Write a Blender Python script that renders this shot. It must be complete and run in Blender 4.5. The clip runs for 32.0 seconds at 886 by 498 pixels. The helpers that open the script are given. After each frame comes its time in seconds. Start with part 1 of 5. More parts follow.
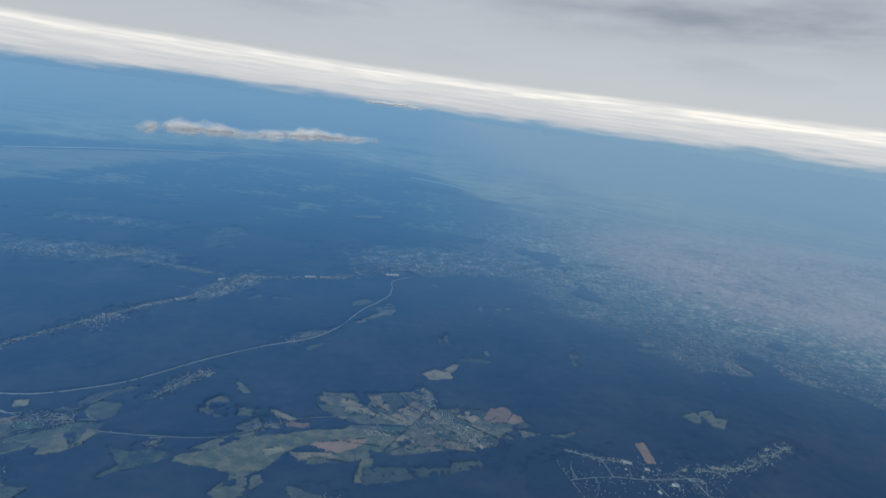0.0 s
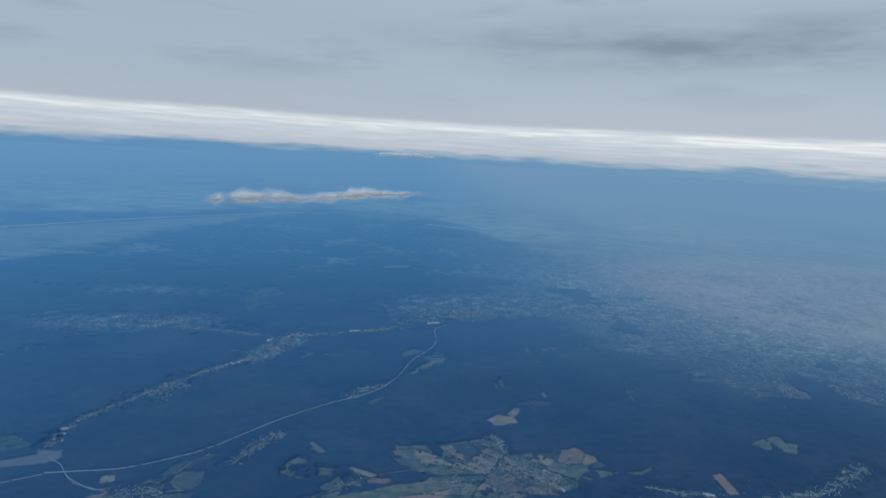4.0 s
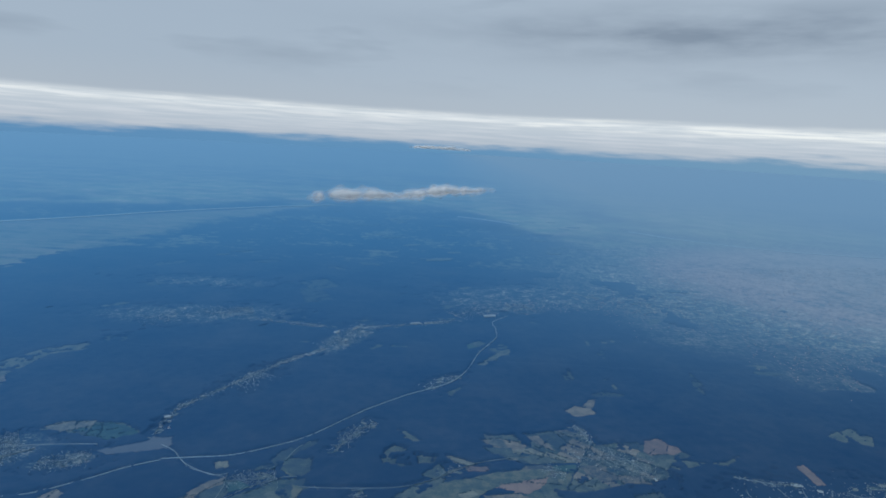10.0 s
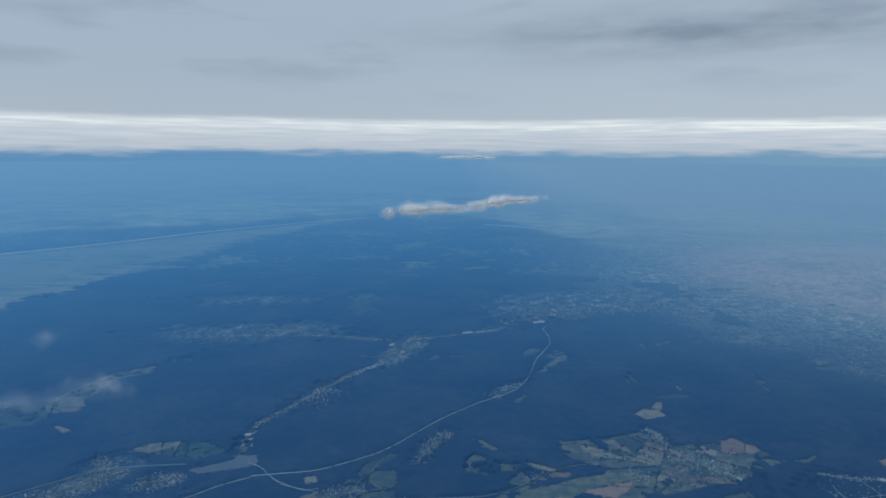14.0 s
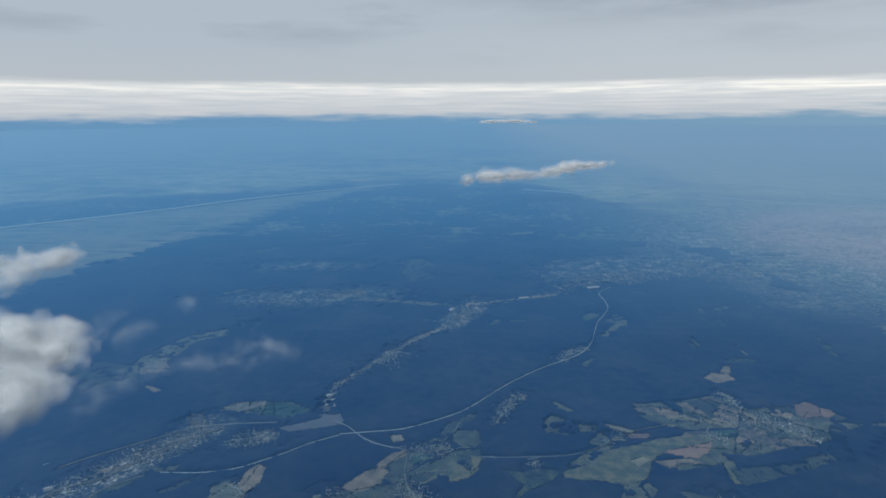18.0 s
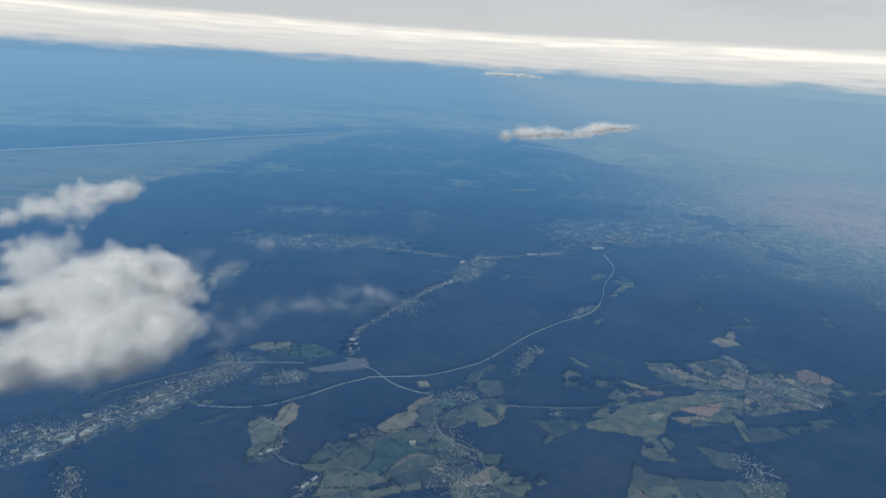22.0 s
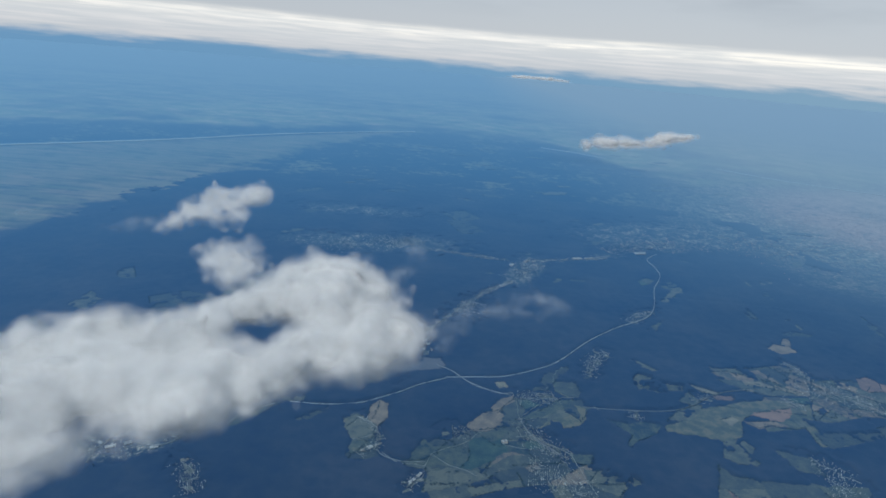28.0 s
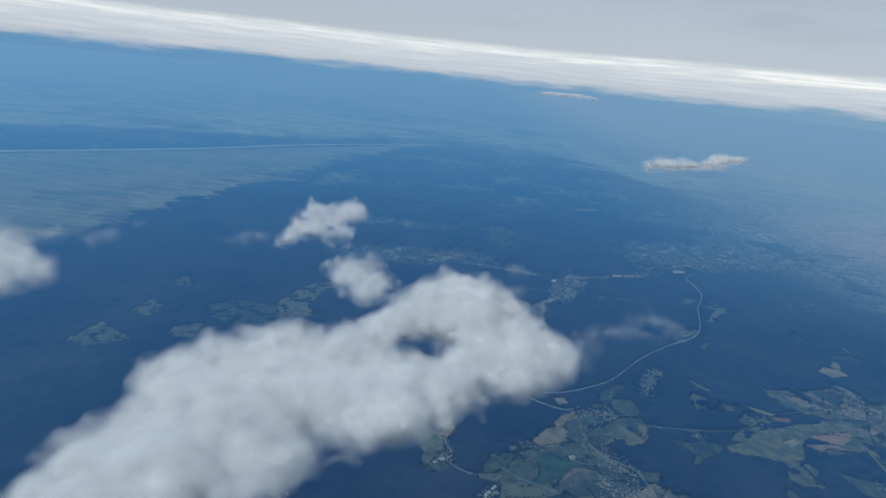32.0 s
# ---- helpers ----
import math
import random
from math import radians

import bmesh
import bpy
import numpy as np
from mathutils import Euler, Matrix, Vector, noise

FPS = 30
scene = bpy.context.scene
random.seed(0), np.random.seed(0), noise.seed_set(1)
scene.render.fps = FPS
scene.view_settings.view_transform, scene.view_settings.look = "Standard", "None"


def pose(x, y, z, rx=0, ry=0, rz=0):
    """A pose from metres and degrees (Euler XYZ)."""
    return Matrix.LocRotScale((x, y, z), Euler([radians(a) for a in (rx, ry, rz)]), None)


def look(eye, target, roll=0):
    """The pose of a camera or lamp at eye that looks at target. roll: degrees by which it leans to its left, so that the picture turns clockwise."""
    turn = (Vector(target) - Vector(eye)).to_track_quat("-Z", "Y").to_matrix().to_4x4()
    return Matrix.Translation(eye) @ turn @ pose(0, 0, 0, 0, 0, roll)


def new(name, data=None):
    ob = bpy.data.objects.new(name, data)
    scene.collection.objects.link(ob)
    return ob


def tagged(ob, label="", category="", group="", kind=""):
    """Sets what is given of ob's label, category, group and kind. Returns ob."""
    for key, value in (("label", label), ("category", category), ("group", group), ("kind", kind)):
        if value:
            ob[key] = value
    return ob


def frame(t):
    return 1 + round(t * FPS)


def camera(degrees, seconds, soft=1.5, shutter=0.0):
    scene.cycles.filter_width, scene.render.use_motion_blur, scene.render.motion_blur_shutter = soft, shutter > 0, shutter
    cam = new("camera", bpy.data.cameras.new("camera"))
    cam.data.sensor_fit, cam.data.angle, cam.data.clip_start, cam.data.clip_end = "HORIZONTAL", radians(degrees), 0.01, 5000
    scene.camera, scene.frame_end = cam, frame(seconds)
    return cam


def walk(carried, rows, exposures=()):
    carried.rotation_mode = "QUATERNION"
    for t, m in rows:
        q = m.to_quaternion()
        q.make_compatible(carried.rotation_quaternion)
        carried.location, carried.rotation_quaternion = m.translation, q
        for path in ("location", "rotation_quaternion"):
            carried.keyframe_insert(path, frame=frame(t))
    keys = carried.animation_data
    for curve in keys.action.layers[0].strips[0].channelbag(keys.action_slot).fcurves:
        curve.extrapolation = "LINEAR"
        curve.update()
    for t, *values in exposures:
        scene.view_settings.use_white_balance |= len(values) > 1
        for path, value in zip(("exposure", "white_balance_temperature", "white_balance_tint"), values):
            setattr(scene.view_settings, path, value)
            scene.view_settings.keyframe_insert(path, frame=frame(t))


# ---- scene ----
# A valley land under an overcast sky, flown past at 1:28 of its true size.
cam = camera(73.21, 32.0, 1.75)
PATH = [
    (0, 0.39, 0.30, 100.06, -3.095, -13.478, 7.873),
    (0.5, -1.90, -0.24, 100.17, -3.372, -12.772, 7.706),
    (1, -4.20, -0.76, 100.28, -3.488, -11.714, 7.382),
    (1.5, -6.50, -1.28, 100.39, -3.436, -10.602, 6.013),
    (2, -8.80, -1.78, 100.50, -3.184, -9.608, 5.184),
    (2.5, -11.10, -2.27, 100.61, -2.903, -9.405, 4.467),
    (3, -13.40, -2.75, 100.72, -2.678, -9.463, 3.816),
    (3.5, -15.71, -3.22, 100.84, -2.377, -9.553, 3.420),
    (4, -18.02, -3.69, 100.95, -2.117, -9.401, 3.301),
    (4.5, -20.32, -4.14, 101.06, -1.971, -9.305, 3.399),
    (6.5, -29.57, -5.88, 101.51, -1.846, -9.293, 3.447),
    (7, -31.89, -6.30, 101.62, -1.718, -9.377, 3.334),
    (7.5, -34.21, -6.71, 101.73, -1.654, -9.439, 3.157),
    (8, -36.52, -7.11, 101.84, -1.623, -9.587, 3.055),
    (8.5, -38.84, -7.51, 101.96, -1.552, -9.754, 3.108),
    (9, -41.17, -7.91, 102.07, -1.434, -9.960, 3.200),
    (9.5, -43.49, -8.29, 102.18, -1.311, -10.197, 3.193),
    (10, -45.81, -8.68, 102.30, -1.173, -10.359, 3.293),
    (10.5, -48.14, -9.06, 102.41, -1.137, -10.494, 3.167),
    (11, -50.46, -9.44, 102.52, -0.858, -10.569, 2.875),
    (11.5, -52.79, -9.82, 102.64, -0.625, -10.488, 2.395),
    (12, -55.12, -10.19, 102.75, -0.292, -10.300, 1.652),
    (12.5, -57.45, -10.56, 102.86, -0.027, -9.927, 0.782),
    (13, -59.78, -10.93, 102.98, 0.067, -9.576, 0.329),
    (13.5, -62.11, -11.30, 103.09, 0.214, -9.485, 0.422),
    (14, -64.45, -11.66, 103.21, 0.345, -9.606, 0.381),
    (14.5, -66.78, -12.03, 103.32, 0.504, -9.849, 0.394),
    (16.5, -76.13, -13.50, 103.78, 1.871, -10.801, 0.228),
    (17, -78.47, -13.87, 103.90, 2.155, -11.083, -0.037),
    (17.5, -80.81, -14.24, 104.01, 2.531, -11.286, -0.160),
    (18, -83.15, -14.61, 104.13, 2.662, -12.965, -0.285),
    (18.5, -85.49, -14.99, 104.24, 2.423, -14.416, 0.003),
    (19, -87.83, -15.37, 104.36, 1.839, -15.565, 0.875),
    (19.5, -90.18, -15.75, 104.48, 1.137, -16.319, 1.852),
    (20, -92.52, -16.14, 104.59, 0.785, -16.684, 2.657),
    (20.5, -94.86, -16.53, 104.71, 0.648, -16.958, 3.030),
    (21, -97.21, -16.93, 104.83, 0.564, -17.199, 3.297),
    (21.5, -99.56, -17.33, 104.94, 0.450, -17.441, 3.532),
    (22, -101.90, -17.74, 105.06, 0.358, -17.611, 3.738),
    (22.5, -104.25, -18.15, 105.18, 0.503, -17.706, 3.749),
    (23, -106.60, -18.57, 105.29, 0.617, -17.789, 3.736),
    (23.5, -108.95, -19.00, 105.41, 0.720, -17.911, 3.751),
    (24, -111.30, -19.44, 105.53, 0.621, -17.994, 3.931),
    (24.5, -113.65, -19.88, 105.65, 0.397, -18.049, 4.196),
    (25, -116.00, -20.33, 105.76, 0.216, -18.000, 4.360),
    (25.5, -118.35, -20.79, 105.88, 0.104, -17.988, 4.555),
    (27.5, -127.75, -22.72, 106.35, 0.221, -17.869, 4.909),
    (28, -130.10, -23.23, 106.47, 0.270, -17.728, 4.915),
    (28.5, -132.46, -23.75, 106.59, 0.357, -17.567, 4.972),
    (29, -134.81, -24.28, 106.71, 0.377, -17.478, 5.072),
    (29.5, -137.16, -24.82, 106.83, 0.572, -17.480, 5.476),
    (30, -139.52, -25.37, 106.95, 0.636, -17.437, 5.611),
    (30.5, -141.87, -25.94, 107.07, 0.710, -17.316, 5.777),
    (31, -144.22, -26.52, 107.19, 0.858, -17.156, 5.927),
    (31.5, -146.58, -27.11, 107.31, 1.001, -16.896, 5.966),
    (32, -148.93, -27.72, 107.43, 1.394, -16.693, 5.877),
]

EXPOSURES = [(0.0, 0.18, 7000, 10), (0.6, 0.04, 6650, 9), (1.2, -0.07, 6300, 8), (2.0, -0.07, 6250, 7), (4.5, -0.02, 6250, 7), (13.0, -0.04, 6130, 6), (17.5, 0.02, 6400, 7), (19.0, 0.29, 7320, 10), (23.0, 0.31, 7350, 10), (25.0, 0.30, 7270, 10), (27.5, 0.20, 6850, 9), (30.0, 0.14, 6550, 8), (32.0, 0.09, 6380, 7)]
walk(cam, [(t, pose(x, y, z, 90 + pitch, 0, yaw) @ pose(0, 0, 0, 0, 0, roll)) for t, x, y, z, yaw, pitch, roll in PATH], EXPOSURES)

# ---- light ----
rng = np.random.default_rng(7)


class Nodes:
    """Short hand for a node tree."""

    def __init__(self, tree):
        self.tree = tree
        tree.nodes.clear()

    def add(self, kind, **given):
        node = self.tree.nodes.new(kind)
        for key, value in given.items():
            setattr(node, key, value)
        return node

    def link(self, a, b):
        self.tree.links.new(a, b)

    def put(self, socket, value):
        if isinstance(value, bpy.types.NodeSocket):
            self.link(value, socket)
        elif value is not None:
            socket.default_value = value

    def math(self, op, a, b=None, c=None, clamp=False):
        node = self.add("ShaderNodeMath", operation=op, use_clamp=clamp)
        for socket, value in zip(node.inputs, (a, b, c)):
            self.put(socket, value)
        return node.outputs[0]

    def vec(self, op, a, b=None):
        node = self.add("ShaderNodeVectorMath", operation=op)
        self.put(node.inputs[0], a)
        self.put(node.inputs[1], b)
        return node.outputs[0]

    def noise(self, vector, scale, detail=3.0, rough=0.55):
        node = self.add("ShaderNodeTexNoise")
        self.put(node.inputs["Vector"], vector)
        node.inputs["Scale"].default_value = scale
        node.inputs["Detail"].default_value = detail
        node.inputs["Roughness"].default_value = rough
        return node.outputs["Fac"]

    def ramp(self, fac, stops, smooth=False):
        node = self.add("ShaderNodeValToRGB")
        node.color_ramp.interpolation = "EASE" if smooth else "LINEAR"
        els = node.color_ramp.elements
        while len(els) < len(stops):
            els.new(0.5)
        for el, (at, colour) in zip(els, stops):
            el.position, el.color = at, (*colour, 1)
        self.put(node.inputs[0], fac)
        return node.outputs[0]

    def mix(self, fac, a, b):
        node = self.add("ShaderNodeMix", data_type="RGBA")
        self.put(node.inputs[0], fac)
        self.put(node.inputs[6], a if isinstance(a, bpy.types.NodeSocket) else (*a, 1))
        self.put(node.inputs[7], b if isinstance(b, bpy.types.NodeSocket) else (*b, 1))
        return node.outputs[2]


SUN_ELEVATION, SUN_TURN = radians(52), radians(250)
world = bpy.data.worlds.new("overcast_sky")
scene.world = world
world.use_nodes = True
n = Nodes(world.node_tree)
way = n.add("ShaderNodeTexCoord").outputs["Generated"]
sep = n.add("ShaderNodeSeparateXYZ")
n.link(way, sep.inputs[0])
height = sep.outputs["Z"]


def eased(value, start, width):
    """0 below start, 1 above start + width."""
    node = n.add("ShaderNodeMapRange", interpolation_type="SMOOTHSTEP")
    n.put(node.inputs[0], value)
    node.inputs[1].default_value, node.inputs[2].default_value = start, start + width
    return node.outputs[0]


turn = n.math("ARCTAN2", sep.outputs["X"], sep.outputs["Y"])
wide = n.noise(n.vec("MULTIPLY", way, (5.0, 5.0, 45.0)), 1.2, 4)
torn = n.noise(n.vec("MULTIPLY", way, (11.0, 11.0, 95.0)), 1.2, 5)
lowered = n.math("MULTIPLY", eased(turn, 0.28, 0.35), n.math("MULTIPLY_ADD", wide, 0.034, -0.022))
low = n.math("ADD", n.math("ADD", height, lowered), n.math("ADD", n.math("MULTIPLY_ADD", wide, 0.020, -0.010), n.math("MULTIPLY_ADD", torn, 0.022, -0.011)))
top = n.math("ADD", height, n.math("MULTIPLY_ADD", wide, 0.010, -0.005))
bank = n.ramp(n.math("MULTIPLY_ADD", top, 18.0, 0.27, clamp=True), [(0.0, (0.48, 0.52, 0.59)), (0.35, (0.575, 0.605, 0.665)), (0.60, (0.66, 0.685, 0.735)), (0.78, (0.715, 0.735, 0.77)), (0.90, (0.865, 0.87, 0.88))])
ribs = n.noise(n.vec("MULTIPLY", way, (6.0, 6.0, 150.0)), 1.6, 4, 0.55)
bank = n.mix(n.math("MULTIPLY_ADD", ribs, 4.0, -1.6, clamp=True), n.mix(0.42, bank, (0.38, 0.46, 0.55)), bank)
glare = n.noise(n.vec("MULTIPLY", way, (5.0, 5.0, 110.0)), 1.6, 5, 0.6)
bank = n.mix(n.math("MULTIPLY", n.math("MULTIPLY_ADD", glare, 5.0, n.math("MULTIPLY_ADD", eased(turn, 0.05, 0.35), 0.7, -2.75), clamp=True), eased(top, 0.024, 0.008)), bank, (0.96, 0.95, 0.92))
deck = n.ramp(n.math("MULTIPLY_ADD", height, 1.0, 0.0, clamp=True), [(0.03, (0.445, 0.488, 0.555)), (0.10, (0.410, 0.472, 0.556)), (0.25, (0.400, 0.472, 0.562)), (1.0, (0.46, 0.51, 0.57))])
haze = n.ramp(n.math("MULTIPLY_ADD", turn, 0.7, 0.5, clamp=True), [(0.15, (0.118, 0.278, 0.488)), (0.5, (0.130, 0.292, 0.495)), (0.85, (0.180, 0.328, 0.490))])
deck = n.mix(n.math("MULTIPLY", eased(turn, -0.5, 0.9), 0.22), deck, (0.60, 0.64, 0.69))
band = n.mix(eased(top, 0.036, 0.014), n.mix(eased(low, -0.0150, 0.0155), haze, bank), deck)
folds = n.noise(n.vec("MULTIPLY", way, (2.2, 2.2, 12.0)), 1.6, 4, 0.5)
above = n.math("MULTIPLY_ADD", height, 14.0, -0.9, clamp=True)
fold_fac = n.math("MULTIPLY", n.math("MULTIPLY_ADD", folds, 5.0, -2.65, clamp=True), n.math("MULTIPLY", above, 0.5))
bulk = n.math("ADD", n.math("POWER", n.math("DIVIDE", n.math("SUBTRACT", turn, 0.44), 0.40), 2.0), n.math("POWER", n.math("DIVIDE", n.math("SUBTRACT", height, 0.172), 0.038), 2.0))
dark_fold = n.math("MULTIPLY", n.math("POWER", 2.718, n.math("MULTIPLY", bulk, -1.0)), n.math("MULTIPLY_ADD", n.noise(n.vec("MULTIPLY", way, (3.0, 3.0, 15.0)), 1.8, 4), 2.4, -0.45, clamp=True))
cover = n.mix(n.math("MAXIMUM", fold_fac, n.math("MULTIPLY", dark_fold, 0.9)), band, (0.215, 0.26, 0.33))
clear = n.add("ShaderNodeTexSky", sky_type="NISHITA", sun_disc=False, sun_elevation=SUN_ELEVATION, sun_rotation=SUN_TURN)
clear_bg, cover_bg = n.add("ShaderNodeBackground"), n.add("ShaderNodeBackground")
n.link(clear.outputs[0], clear_bg.inputs[0])
n.link(cover, cover_bg.inputs[0])
clear_bg.inputs[1].default_value, cover_bg.inputs[1].default_value = 0.10, 1.0
both, out = n.add("ShaderNodeMixShader"), n.add("ShaderNodeOutputWorld")
both.inputs[0].default_value = 0.94
n.link(clear_bg.outputs[0], both.inputs[1])
n.link(cover_bg.outputs[0], both.inputs[2])
n.link(both.outputs[0], out.inputs[0])

sun = new("sun", bpy.data.lights.new("sun", "SUN"))
sun.data.energy, sun.data.angle, sun.data.color = 1.6, radians(24), (1.0, 0.985, 0.97)
SUN_FROM = Vector((math.sin(SUN_TURN) * math.cos(SUN_ELEVATION), math.cos(SUN_TURN) * math.cos(SUN_ELEVATION), math.sin(SUN_ELEVATION)))
sun.matrix_world = look(SUN_FROM * 900, (0, 0, 0))
scene.cycles.transparent_max_bounces = 64

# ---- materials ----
# Thickness of the distance haze that is painted as gloss.
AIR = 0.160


def land(name, colours, scale, bump=0.0, bump_scale=1.0, spread=(0.35, 0.65), per_piece=0.0, rough=0.9, fine=None, island=0.0):
    """A surface of the land: mottled colour at two scales, relief, and blue distance haze painted on as a gloss,
    stronger at low angles.
    """
    mat = bpy.data.materials.new(name)
    mat.use_nodes = True
    m = Nodes(mat.node_tree)
    where = m.add("ShaderNodeNewGeometry").outputs["Position"]
    a = m.noise(where, scale, 4)
    b = m.noise(where, scale * 7.3, 3)
    fac = m.math("ADD", m.math("MULTIPLY", a, 0.65), m.math("MULTIPLY", b, 0.35))
    if per_piece:
        fac = m.math("ADD", fac, m.math("MULTIPLY_ADD", m.add("ShaderNodeObjectInfo").outputs["Random"], per_piece, -per_piece / 2))
    if island:
        fac = m.math("ADD", fac, m.math("MULTIPLY_ADD", m.add("ShaderNodeNewGeometry").outputs["Random Per Island"], island, -island / 2))
    lo, hi = spread
    stops = [(lo + (hi - lo) * i / max(1, len(colours) - 1), c) for i, c in enumerate(colours)]
    colour = m.ramp(fac, stops)
    if fine:
        colour = fine(m, where, colour)
    base = m.add("ShaderNodeBsdfPrincipled")
    m.put(base.inputs["Base Color"], colour)
    base.inputs["Roughness"].default_value = rough
    base.inputs["Specular IOR Level"].default_value = 0.1
    if bump:
        relief = m.add("ShaderNodeBump")
        relief.inputs["Strength"].default_value = bump
        relief.inputs["Distance"].default_value = 0.3
        m.put(relief.inputs["Height"], m.noise(where, bump_scale, 3))
        m.link(relief.outputs[0], base.inputs["Normal"])
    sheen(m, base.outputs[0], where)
    return mat


# Paints distance haze as a tinted gloss; thicker and greyer in the far east.
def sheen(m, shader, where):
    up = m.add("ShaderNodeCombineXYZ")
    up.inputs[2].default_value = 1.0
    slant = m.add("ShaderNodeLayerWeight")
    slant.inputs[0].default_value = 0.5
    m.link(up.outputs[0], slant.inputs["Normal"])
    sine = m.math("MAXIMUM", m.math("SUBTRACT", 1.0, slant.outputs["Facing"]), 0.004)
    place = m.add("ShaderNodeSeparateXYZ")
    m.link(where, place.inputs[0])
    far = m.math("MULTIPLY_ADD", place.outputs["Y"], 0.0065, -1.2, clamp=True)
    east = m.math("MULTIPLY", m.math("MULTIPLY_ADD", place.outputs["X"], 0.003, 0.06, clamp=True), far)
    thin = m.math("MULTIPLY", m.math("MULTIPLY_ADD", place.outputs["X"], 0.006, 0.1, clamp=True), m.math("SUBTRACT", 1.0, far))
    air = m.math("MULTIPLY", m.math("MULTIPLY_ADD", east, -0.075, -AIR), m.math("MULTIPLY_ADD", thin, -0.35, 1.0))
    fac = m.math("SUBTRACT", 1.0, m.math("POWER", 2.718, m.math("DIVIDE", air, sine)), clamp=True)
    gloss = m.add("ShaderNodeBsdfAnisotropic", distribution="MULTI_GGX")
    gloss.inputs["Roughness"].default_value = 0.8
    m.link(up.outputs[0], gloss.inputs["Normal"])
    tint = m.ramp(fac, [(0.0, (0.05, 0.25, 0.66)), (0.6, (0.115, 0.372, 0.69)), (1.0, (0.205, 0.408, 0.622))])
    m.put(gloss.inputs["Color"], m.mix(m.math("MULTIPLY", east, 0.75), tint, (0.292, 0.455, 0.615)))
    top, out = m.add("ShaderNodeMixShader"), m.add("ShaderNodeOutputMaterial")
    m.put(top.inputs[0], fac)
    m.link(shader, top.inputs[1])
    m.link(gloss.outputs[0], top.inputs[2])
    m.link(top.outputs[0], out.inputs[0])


def strips(m, where, colour):
    """Long narrow plots, each of its own tint."""
    turn = m.add("ShaderNodeMapping")
    turn.inputs["Rotation"].default_value = (0, 0, 0.7)
    turn.inputs["Scale"].default_value = (0.030, 0.24, 0.045)
    m.link(where, turn.inputs["Vector"])
    cells = m.add("ShaderNodeTexVoronoi", feature="F1")
    cells.inputs["Scale"].default_value = 1.0
    m.link(turn.outputs[0], cells.inputs["Vector"])
    tint = m.ramp(cells.outputs["Color"], [(0.15, (0.060, 0.075, 0.032)), (0.45, (0.135, 0.155, 0.068)), (0.65, (0.240, 0.210, 0.125)), (0.9, (0.080, 0.120, 0.045))])
    return m.mix(0.5, colour, tint)


# ovals of built-up land: middle, half axes, lean, sharpness and raggedness of the rim
TOWNS = [(390, 455, 325, 262, 0, 3.0, 0.8), (30, 385, 75, 34, 12, 2.2, 1.1), (-176, 312, 55, 16, 6, 1.6, 1.9), (-190, 384, 42, 14, 0, 1.4, 2.2), (-86, 283, 25, 8, 68, 2.0, 1.1), (-187, 141, 38, 6.5, 53, 2.0, 1.2), (-213, 114, 14, 8, 20, 2.5, 1.0), (-154, 159, 9, 4, 20, 2.5, 0.8), (-175, 169, 7, 4, 35, 2.5, 0.8)]


